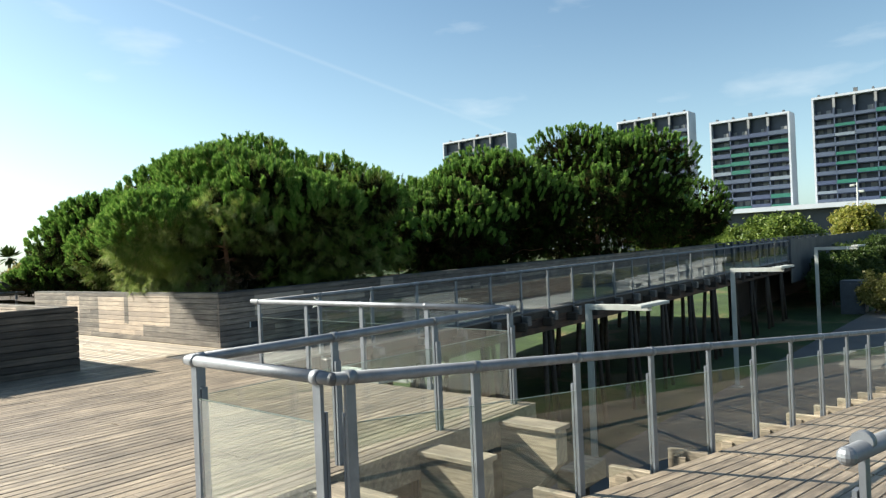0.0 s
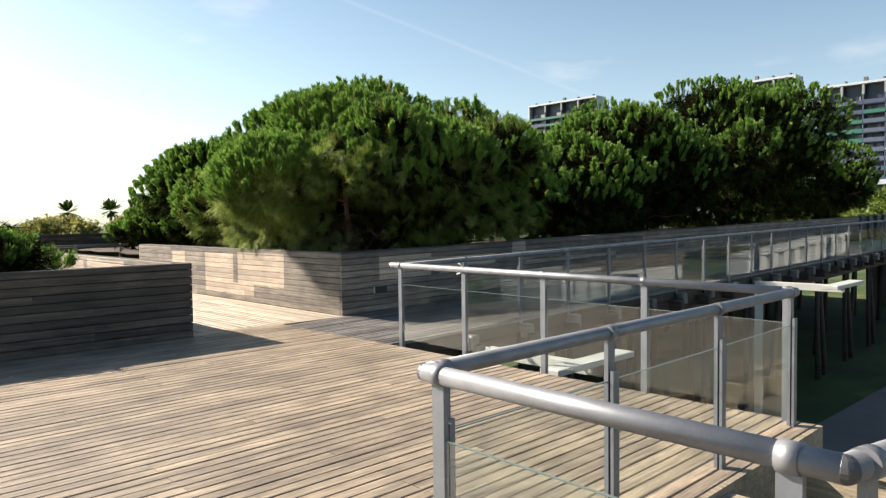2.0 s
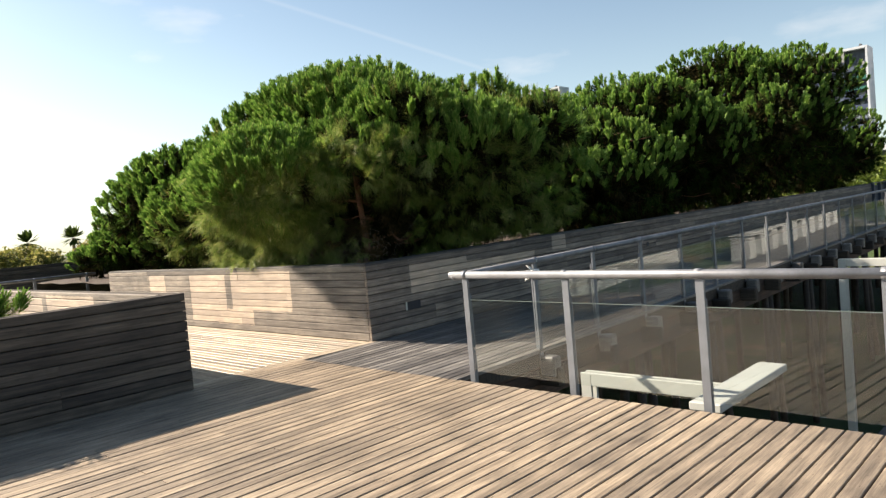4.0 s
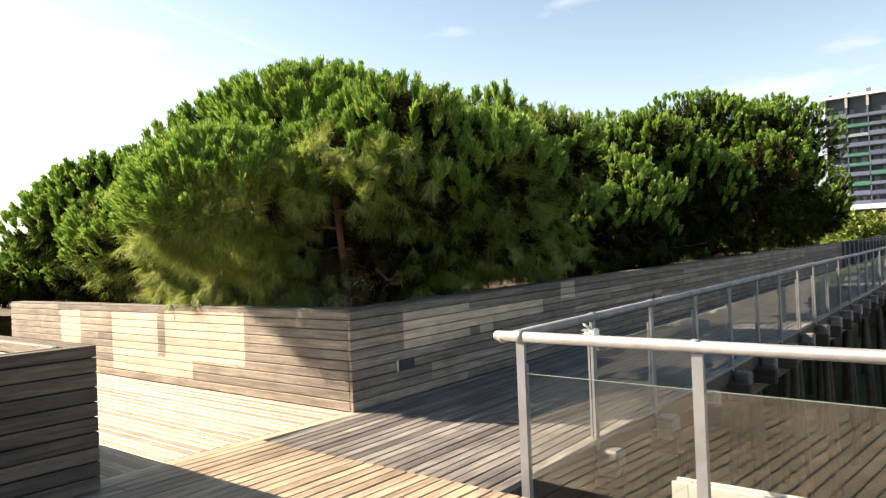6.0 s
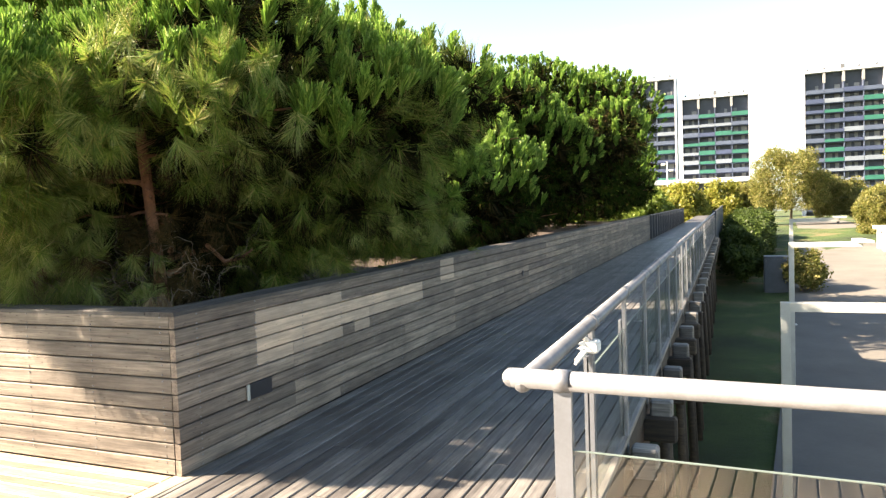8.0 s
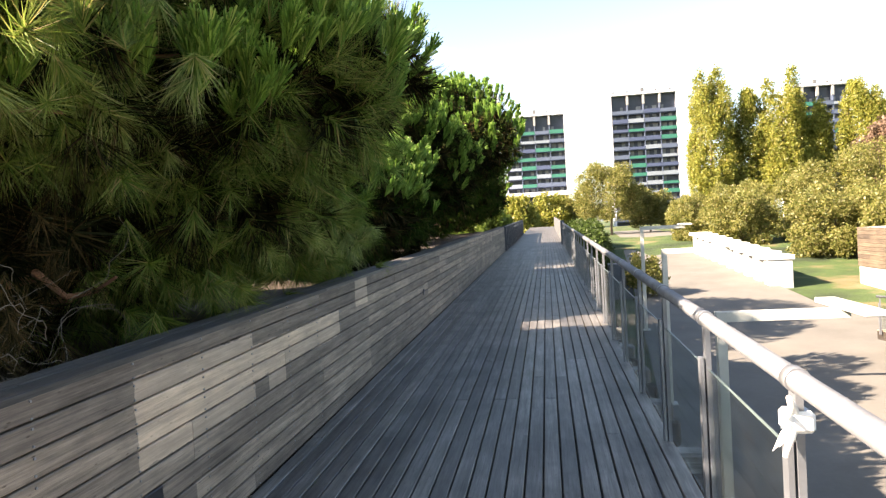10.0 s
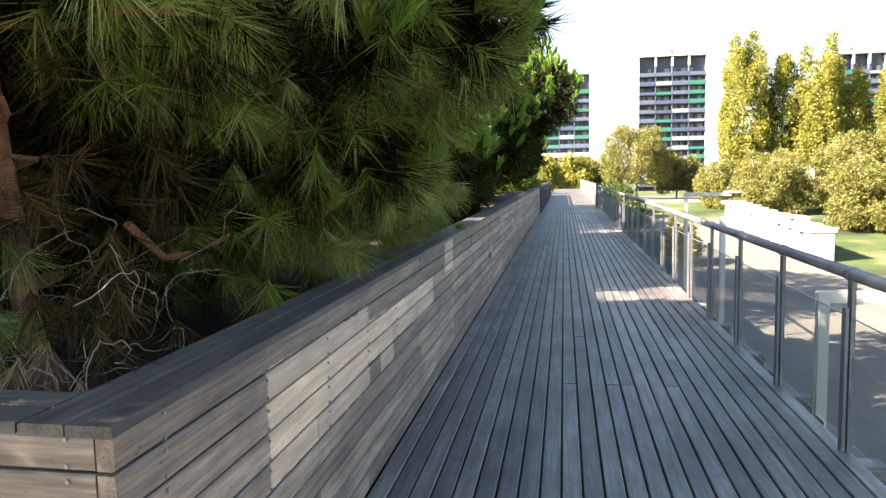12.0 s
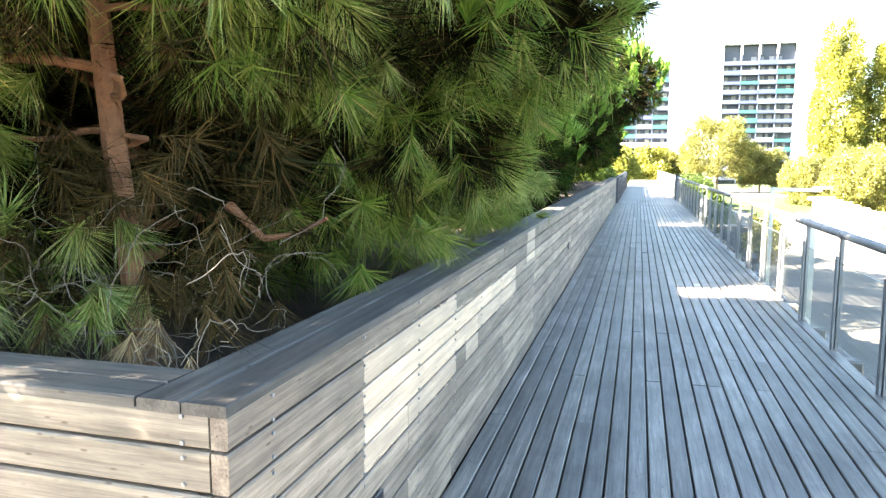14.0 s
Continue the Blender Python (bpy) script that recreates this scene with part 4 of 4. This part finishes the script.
pine((-12.0, 3.2, 0.75), (-12.0, 3.0, 1.35), (2.8, 2.4, 1.25), 14, 1600, 800, 60, 0.012, 0.36, 0.11)
pine((-2.8, 9.2, 0.85), (-2.6, 9.4, 2.3), (2.9, 2.3, 1.8), 15, 2200, 1100, 70, 0.010, 0.38, 0.10)
pine((-3.2, 13.2, 0.95), (-3.0, 13.3, 2.85), (3.6, 3.0, 2.5), 16, 3000, 1900, 60, 0.012, 0.40, 0.11, extra=[(0.45, 15.4, 3.6, 0.9, 1.1, 0.8)])
pine((-3.4, 22.4, 1.1), (-3.2, 22.4, 3.75), (4.4, 5.2, 3.5), 17, 4200, 2700, 60, 0.015, 0.42, 0.12)
pine((-3.2, 30.0, 1.2), (-3.2, 30.5, 2.9), (3.8, 3.6, 2.2), 18, 2000, 1000, 50, 0.016, 0.42, 0.12)
bush = pine((-1.0, -5.6, 0.4), (-1.0, -5.5, 0.98), (0.75, 1.4, 0.5), 19, 700, 300, 60, 0.007, 0.25, 0.11, floor=0.6)
bush["label"], bush["category"] = "low green pine bush inside the dark planter", "shrub"

# ---- park trees and shrubs ----


def leaf_crown(points, normals, size, seed, blades=8):
    g = np.random.default_rng(seed)
    n = len(points)
    c = points[:, None] + g.normal(0, size * 1.3, (n, blades, 3))
    a = g.normal(0, 1, (n, blades, 3))
    a /= np.linalg.norm(a, axis=2, keepdims=True)
    b = np.cross(a, g.normal(0, 1, (n, blades, 3)))
    b /= np.linalg.norm(b, axis=2, keepdims=True) + 1e-9
    s = size * g.uniform(0.6, 1.3, (n, blades, 1))
    return np.stack([c - a * s - b * s * 0.3, c + b * s * 0.75, c + a * s - b * s * 0.3], axis=2).reshape(-1, 3)


def broadleaf(name, label, x, y, height, rx, ry, mat, seed, count=1500, size=0.16, bottom=0.12, group="", category="tree"):
    z = ground_z(y)
    tree = tagged(empty(name), label, category, group)
    bm = bmesh.new()
    limb(bm, (x, y, z - 0.1), (x, y, z + height * 0.8), 0.03 * height * 0.5 + 0.03, 0.02, seed, 6, 0.1)
    g = random.Random(seed)
    for k in range(6):
        a = 2 * math.pi * k / 6
        h = height * g.uniform(bottom + 0.1, 0.7)
        limb(bm, (x, y, z + h * 0.8), (x + 0.7 * rx * math.cos(a), y + 0.7 * ry * math.sin(a), z + h + 0.12 * height), 0.05, 0.015, seed + k, 4, 0.1)
    part("trunk", bm, TWIG, tree)
    half = height * (1 - bottom) / 2
    lobes = sub_lobes((x, y, z + height * bottom + half), (rx, ry, half), 34, seed, 0.25, 0.8, 0.7)
    p, nrm = lobe_points(lobes, count, seed, (0.55, 1.08))
    crown = new("crown", fast_mesh("crown", leaf_crown(p, nrm, size, seed), 3, mat))
    crown.parent = tree
    return tree


for k, (x, y, h) in enumerate(((25, 100, 22), (30.5, 102, 19), (34.5, 100, 21.5), (39, 103, 17), (44.5, 100, 20.5), (49.5, 103, 17), (55, 102, 20))):
    broadleaf("poplar_tree", "tall narrow poplar with yellow-green leaves", x, y, h, 3.1, 3.1, POPLAR, 31 + k, 5400, 0.15, 0.03, "poplars beyond the park")
broadleaf("round_tree", "rounded olive-green tree beyond the walkway", 9.9, 88, 9.6, 4.4, 4.0, OLIVE, 41, 5600, 0.10, 0.05)
broadleaf("round_tree", "small dense olive-green tree beside the path", 15.2, 92, 6.5, 3.2, 3.0, OLIVE, 42, 4000, 0.10, 0.02)
broadleaf("plum_tree", "purple-leaved tree behind the shrubs", 36, 72, 10, 4.2, 4.0, PURPLE, 43, 4000, 0.15, 0.1)
for k, (x, y, h, r) in enumerate(((24, 60, 6.2, 3.4), (28.0, 57, 8.0, 4.0), (21.5, 74, 5.5, 3.4), (33, 55, 7.0, 4.2), (18.5, 82, 4.5, 2.8), (23.5, 49, 4.6, 2.8), (17.5, 58, 4.4, 3.0), (20.5, 47, 5.0, 3.0), (15.5, 64, 4.0, 2.6), (22.5, 41, 4.4, 2.7), (26.5, 44, 6.0, 3.4))):
    broadleaf("shrub", "feathery pale olive shrub beside the park lawn", x, y, h, r, r, OLIVE, 51 + k, 4600, 0.085, -0.22, "shrubs by the lawn", "shrub")
for k, (x, y, h, r) in enumerate(((-6, 62, 4.5, 4.2), (-13, 66, 4.3, 3.6), (-1.5, 80, 5.4, 2.4), (-20, 72, 6, 4), (-3, 56, 4.6, 2.2), (2.2, 92, 5.8, 2.6), (-3.6, 88, 5.4, 2.4), (6.0, 96, 5.6, 2.4))):
    broadleaf("bush", "bright green rounded bush behind the walkway", x, y, h, r, r, POPLAR if k in (2, 5, 6) else OLIVE if k == 7 else BRIGHT_BUSH, 61 + k, 1500, 0.17, 0.0, "bushes behind the walkway", "shrub")
for k, (x, y, h, rx, ry) in enumerate(((3.9, 36, 2.9, 1.1, 3.2), (4.1, 41, 3.0, 1.4, 3.2), (4.3, 46, 3.0, 1.5, 3.2), (4.5, 51, 2.9, 1.6, 3.2), (4.7, 56, 2.8, 1.7, 3.2), (4.9, 61, 2.6, 1.7, 3.2))):
    broadleaf("hedge", "dark green clipped hedge below the walkway", x, y, h, rx, ry, HEDGE, 71 + k, 3000, 0.08, 0.0, "hedges under the walkway", "hedge")
broadleaf("shrub", "pale olive shrub at the foot of the hedge", 6.4, 33, 2.2, 0.9, 1.0, OLIVE, 79, 800, 0.08, 0.0, "", "shrub")

# far trees and palms to the west
for k, (x, y, h, r) in enumerate(((-82, 18, 5.4, 5), (-86, 30, 5.2, 6), (-90, 8, 6.4, 4), (-76, 34, 4.9, 5), (-96, 20, 5.6, 6), (-80, 0, 5.6, 5), (-88, -10, 6, 6), (-92, 38, 6.2, 6))):
    broadleaf("far_tree", "distant hazy green tree on the skyline", x, y, h, r, r, OLIVE, 81 + k, 1600, 0.22, 0.0, "distant trees")


def palm(x, y, height, seed):
    z = -4.0
    g = random.Random(seed)
    tree = tagged(empty("palm_tree"), "distant fan palm with a bare slender trunk", "palm", "distant palms")
    part("trunk", tube((x, y, z), (x, y, z + height), 0.28, 0.2, 8), TWIG, tree)
    quads = []
    for k in range(70):
        a, e = g.uniform(0, 2 * math.pi), g.uniform(-0.7, 1.3)
        d = Vector((math.cos(a) * math.cos(e), math.sin(a) * math.cos(e), math.sin(e)))
        s = d.cross(Vector((0, 0, 1))).normalized() * 0.28
        c = Vector((x, y, z + height))
        quads += [c + d * 0.3, c + d * 1.2 - s, c + d * 2.0, c + d * 1.2 + s]
    crown = new("crown", fast_mesh("crown", np.array([tuple(q) for q in quads]), 4, HEDGE))
    crown.parent = tree


palm(-97.5, 29.0, 7.6, 1)
palm(-100.0, 24.0, 7.4, 2)
palm(-104.0, 13.5, 8.6, 3)

# ---- apartment towers ----
PANEL_GREEN = plain("green balcony panel", (0.010, 0.105, 0.078), 0.5, 0, 0.1, 0.5)
PANEL_GREY = plain("grey balcony panel", (0.055, 0.075, 0.12), 0.5, 0, 0.1, 0.5)
PANEL_WHITE = plain("white balcony panel", (0.145, 0.175, 0.215), 0.5, 0, 0.1, 0.5)
PANEL_NAVY = plain("navy balcony panel", (0.035, 0.05, 0.10), 0.5, 0, 0.1, 0.5)
# Walls behind the balconies: the shade in the recess is part of this colour.
SHADED_RECESS = plain("shaded balcony recess", (0.028, 0.036, 0.06), 0.4, 0, 0.3, 0.6)
CURTAIN = plain("pale blind", (0.22, 0.225, 0.23), 0.7, 0, 0.2, 0.8)


def tower(x0, x1, top, y, seed, depth=6.0):
    g = random.Random(seed)
    b = tagged(empty("apartment_tower"), "white-framed apartment tower with green and grey balconies", "building", "apartment towers")
    inside = part("core", box((x0 + 0.5, y + 1.8, -1), (x1 - 0.5, y + depth - 0.3, top - 0.6)), SHADED_RECESS, b)
    part("side_wall", box((x0, y, -1), (x0 + 0.5, y + depth, top)), BUILDING_WHITE, b)
    part("side_wall", box((x1 - 0.5, y, -1), (x1, y + depth, top)), BUILDING_WHITE, b)
    roof = part("roof", box((x0 + 0.5, y - 0.02, top - 0.6), (x1 - 0.5, y + depth, top)), BUILDING_WHITE, b)
    part("back_wall", box((x0 + 0.5, y + depth - 0.3, -1), (x1 - 0.5, y + depth - 0.02, top - 0.6)), BUILDING_WHITE, b)
    floor_h, bays = 2.5, 4
    inner = (x1 - x0 - 1.0) / bays
    floors = int((top - 3.4) / floor_h)
    for f in range(floors):
        z = top - 3.4 - floor_h * (f + 1) + 0.0
        part("floor_slab", box((x0 + 0.5, y + 0.15, z - 0.22), (x1 - 0.5, y + 1.85, z)), PANEL_NAVY, b)
        for c in range(bays):
            u = x0 + 0.5 + inner * c
            mat = PANEL_GREEN if (c % 2 and g.random() < 0.45) or g.random() < 0.15 else g.choice((PANEL_GREY, PANEL_WHITE, PANEL_GREY, PANEL_NAVY))
            part("balcony", box((u + 0.06, y, z), (u + inner - 0.06, y + 0.12, z + g.choice((0.75, 0.95, 1.1)))), mat, b)
            for w in range(2):
                if g.random() < 0.75:
                    s = u + inner * (0.12 + 0.45 * w)
                    part("window_blind", box((s, y + 1.7, z + 0.5), (s + inner * g.uniform(0.14, 0.32), y + 1.79, z + 2.2)), CURTAIN, inside)
    for c in range(1, bays):
        u = x0 + 0.5 + inner * c
        part("roof_pillar", box((u - 0.3, y + 0.1, top - 3.3), (u + 0.3, y + 1.0, top - 0.61)), CURTAIN, b)
        part("divider", box((u - 0.12, y + 0.13, 0), (u + 0.12, y + 1.85, top - 0.6)), PANEL_GREY, b)
    for k in range(5):
        u = x0 + (x1 - x0) * (0.06 + 0.21 * k)
        w = 0.9 if k == 2 else 0.45
        part("chimney", box((u, y + 2, top), (u + w, y + 3, top + (1.4 if k == 2 else 0.9))), LEAD, roof)


tower(-158, -128, 44.0, 200, 1)
tower(-86, -63, 41.0, 200, 2)
tower(-57, -35.5, 36.5, 200, 3)
tower(-30, -10, 39.0, 200, 4)
tower(-9, 8.6, 33.0, 200, 5)
tower(21, 39.5, 36.8, 200, 6)
tower(67.5, 84, 35.2, 200, 7)
podium = tagged(empty("podium"), "long white canopy slab at the foot of the towers", "building")
part("slab", box((-62, 192, 9.2), (9, 199.5, 10.4)), BUILDING_WHITE, podium)
# The base takes the same shade-dark colour under the canopy slab.
part("base", box((-60, 196, -1), (8, 199.4, 9.2)), SHADED_RECESS, podium)

# ---- walkway end, parapets and park walls ----
fence = tagged(empty("fence"), "dark blue steel slat fence continuing beyond the planter", "fence")
for k in range(20):
    y = 28.75 + 1.2 * k
    part("post", box((-0.06, y - 0.09, SLOPE * y), (0.09, y + 0.09, SLOPE * y + 1.06)), DARK_STEEL, fence)
    part("panel", box((-0.05, y + 0.06, SLOPE * y + 0.06), (-0.02, y + 1.14, SLOPE * y + 0.98)), DARK_STEEL, fence)
    part("top_rail", box((-0.07, y - 0.1, SLOPE * y + 1.06), (0.03, y + 1.1, SLOPE * y + 1.1)), DARK_STEEL, fence)
parapet = tagged(empty("parapet"), "dark grey panelled parapet along the far walkway", "parapet", kind="structure")
for k in range(18):
    y = 32.4 + 2.0 * k
    part("panel", soft_box((2.58, y, SLOPE * y - 1.2), (2.66, y + 1.985, SLOPE * y + 1.1), 0.008), LEAD, parapet)
end_post = tagged(part("end_post", soft_box((2.5, 32.24, 0.4), (2.68, 32.38, 1.68), 0.01), DARK_STEEL), "dark steel post closing the glass railing", "post")

low_wall = tagged(empty("low_wall"), "long white low wall with square niches beside the path", "wall")
for k in range(10):
    y = 34.4 + 1.9 * k
    g = ground_z(y)
    part("pier", soft_box((12.6, y, g - 0.3), (13.7, y + 0.9, g + 1.35), 0.02), WHITE_WALL, low_wall)
    part("niche_back", box((12.95, y + 0.905, g - 0.3), (13.65, y + 1.895, g + 1.33)), WHITE_WALL, low_wall)
    part("coping", soft_box((12.5, y - 0.05, g + 1.36), (13.8, y + 1.83, g + 1.6), 0.02), WHITE_WALL, low_wall)
cabinet = tagged(empty("metal_cabinet"), "dark blue metal cabinet standing on the lawn by the hedge", "cabinet")
part("body", soft_box((4.75, 32.9, ground_z(33) - 0.1), (5.85, 33.9, ground_z(33) + 1.7), 0.02), DARK_STEEL, cabinet)
part("door", soft_box((4.85, 32.87, ground_z(33) + 0.1), (5.75, 32.898, ground_z(33) + 1.55), 0.005), DARK_STEEL, cabinet)
terrace = tagged(empty("terrace_wall"), "timber-clad retaining block on a white base beside the lawn", "wall", kind="structure")
board_wall(terrace, RAW_TIMBER, (16.8, 34.7, ground_z(34) + 0.9), (16.8, 22.0, ground_z(34) + 0.9), (-1, 0, 0), 1.9)
part("core", box((16.86, 22, ground_z(22) - 0.3), (21, 34.7, ground_z(34) + 2.78)), WHITE_WALL, terrace)

# ---- joist ends and corbels at the step opening ----
for k, y in enumerate((-1.78, -3.0, -4.2)):
    corbel = tagged(empty("corbel"), "pale timber corbel projecting from the deck edge", "corbel", "corbels under the deck edge")
    part("top_board", soft_box((7.91, y - 0.14, -0.09), (8.57, y + 0.14, -0.045), 0.005), STEP_WOOD, corbel)
    bm = bmesh.new()
    ring = [(7.91, -0.095), (8.55, -0.095), (8.55, -0.40), (7.91, -1.1)]
    vs = [bm.verts.new((x, y + s, z)) for s in (-0.1, 0.1) for x, z in ring]
    for f in ((3, 2, 1, 0), (4, 5, 6, 7), (0, 1, 5, 4), (1, 2, 6, 5), (2, 3, 7, 6), (3, 0, 4, 7)):
        bm.faces.new([vs[i] for i in f])
    part("web", bm, STEP_WOOD, corbel)
    part("block", soft_box((8.3, y + 0.3, -0.78), (8.55, y + 0.9, -0.58), 0.01), STEP_WOOD, corbel)
    part("block_foot", soft_box((8.38, y + 0.55, ground_z(y) - 0.1), (8.48, y + 0.65, -0.785), 0.01), TIMBER, corbel)
for k, (x, y, z) in enumerate(ramp_posts[1:18]):
    corbel = tagged(empty("joist_end"), "notched pale joist end projecting under the ramp edge", "joist", "joist ends along the ramp")
    part("joist", soft_box((x - 0.48, y + 0.06, z - 0.30), (x + 0.06, y + 0.13, z - 0.06), 0.005), STEP_WOOD, corbel)
    part("cleat", soft_box((x - 0.40, y + 0.02, z - 0.28), (x - 0.28, y + 0.058, z - 0.12), 0.004), STEP_WOOD, corbel)

# ---- small things ----
light = tagged(empty("wall_light"), "dark recessed step light in the planter boards", "light")
part("housing", soft_box((0.001, 0.71, 0.325), (0.012, 0.98, 0.445), 0.004), LENS, light)
part("rim", soft_box((0.001, 0.68, 0.325), (0.016, 0.708, 0.445), 0.003), WHITE_STEEL, light, "peeling white rim")
light = tagged(empty("wall_light"), "small dark round step light in the planter boards", "light")
part("housing", tube((-0.01, 8.09, 0.66), (0.012, 8.09, 0.66), 0.05, None, 12), LENS, light)
ribbon = tagged(empty("ribbon"), "torn white ribbon knotted round a railing post", "ribbon")
g = random.Random(3)
for k in range(5):
    bm = bmesh.new()
    a = Vector((2.6, 0.33, 0.90))
    d = Vector((-0.05 - 0.02 * k % 0.05, g.uniform(-0.10, 0.0), g.uniform(-0.10, 0.05)))
    w = Vector((0, 0.008, 0.012))
    p = [a - w, a + w, a + d * 0.6 + w * 1.2, a + d - w * 0.3, a + d * 0.6 - w]
    front = [bm.verts.new(q) for q in p]
    back = [bm.verts.new(q + Vector((0.004, 0.004, 0))) for q in p]
    bm.faces.new(front)
    bm.faces.new(back[::-1])
    for i in range(5):
        bm.faces.new((front[i], back[i], back[(i + 1) % 5], front[(i + 1) % 5]))
    part("tail", bm, RIBBON, ribbon)
for k, (dx, dy, dz) in enumerate(((-0.07, -0.1, -0.09), (-0.05, -0.09, 0.09))):
    part("loop", tube((2.6, 0.33, 0.9), (2.6 + dx, 0.33 + dy, 0.9 + dz), 0.018, 0.008, 6), RIBBON, ribbon)
part("knot", soft_box((2.555, 0.285, 0.86), (2.645, 0.375, 0.93), 0.012), RIBBON, ribbon)

# tangled dry twigs and dead tufts behind the corner of the planter
twigs = tagged(empty("dry_twigs"), "tangled pale dry twigs under the pine", "twigs", kind="stuff")
g = random.Random(8)
for k in range(84):
    bm = bmesh.new()
    p = Vector((g.uniform(-1.7, -0.3), g.uniform(0.3, 1.0), g.uniform(0.9, 1.35)))
    d = Vector((g.uniform(-1, 1), g.uniform(-0.8, 0.5), g.uniform(0.1, 1))).normalized()
    r = g.uniform(0.0012, 0.0027)
    for j in range(g.randint(14, 24)):
        d = (d + Vector((g.uniform(-1, 1), g.uniform(-1, 1), g.uniform(-1.0, 0.75))) * 0.5).normalized()
        q = p + d * g.uniform(0.02, 0.038)
        q.z = max(q.z, 0.88)
        q.y = max(q.y, 0.25)
        q.x = min(q.x, -0.25)
        add_tube(bm, p, q, r, r * 0.97, 5, False)
        p, r = q, r * 0.97
    part("twig", bm, DRY_TWIG, twigs)
DEAD = leaf_material("dead needles", [(0.0, (0.09, 0.04, 0.028)), (0.6, (0.19, 0.125, 0.07)), (1.0, (0.36, 0.29, 0.17))], 0.2)
g2 = np.random.default_rng(4)
spots = np.column_stack([np.where(np.arange(30) < 25, g2.uniform(-3.4, -1.6, 30), g2.uniform(-0.75, -0.3, 30)), g2.uniform(0.28, 0.7, 30), np.where(np.arange(30) < 25, g2.uniform(1.18, 1.42, 30), g2.uniform(1.05, 1.15, 30))])
down = np.tile(np.array([[0.0, -0.2, -0.97]]), (30, 1))
tufts = tagged(new("dead_tufts", fast_mesh("dead_tufts", shoots(spots, down, 90, 0.13, 0.10, 0.003, 77, 0.8), 3, DEAD)), "hanging brown dead needle tufts along the planter edge", "foliage", kind="stuff")

# far west side: a second boardwalk edge
west = tagged(empty("west_wall"), "distant dark timber wall of another boardwalk", "wall", kind="structure")
board_wall(west, DARK_WOOD, (-15.5, -9.0, 0.2), (-15.5, 3.0, 0.2), (1, 0, 0), 1.1)
part("core", box((-16.5, -9, -0.3), (-15.56, 3, 1.28)), TIMBER, west)
railing("distant galvanised tube railing beside the side deck", [(-11.5, -4.6, 1.0), (-11.5, 0.6, 1.0)], [(-11.5, -4.4 + 1.2 * k, -0.02) for k in range(5)], glass=False)

# tall street lamp beyond the walkway
street = tagged(empty("street_lamp"), "tall white street lamp with two small heads", "lamp")
part("pole", tube((-5.0, 102.0, -0.4), (-5.0, 102.0, 9.0), 0.13, 0.09, 10), WHITE_STEEL, street)
for side, z in ((-0.55, 8.7), (0.55, 7.8)):
    part("arm", tube((-5.0, 102.0, z), (-5.0 + side, 102.0, z), 0.05, None, 8), WHITE_STEEL, street)
    part("head", soft_box((-5.0 + side - 0.3, 101.8, z - 0.28), (-5.0 + side + 0.3, 102.2, z + 0.05), 0.06), WHITE_STEEL, street)

# screw heads on the planter boards nearest the corner
bm = bmesh.new()
for r in range(10):
    z = (r + 0.5) * WALL_H / 9.86 - (0.007 if r == 9 else 0)
    for k in range(7):
        for dz in (-0.032, 0.032):
            add_tube(bm, (-0.12 - 0.62 * k, 0.004, z + dz), (-0.12 - 0.62 * k, -0.0045, z + dz), 0.0055, None, 8)
            add_tube(bm, (-0.004, 0.2 + 0.62 * k, z + dz + SLOPE * 0.62 * k), (0.0045, 0.2 + 0.62 * k, z + dz + SLOPE * 0.62 * k), 0.0055, None, 8)
part("screw_heads", bm, STEEL, planter, "small pale screw heads")
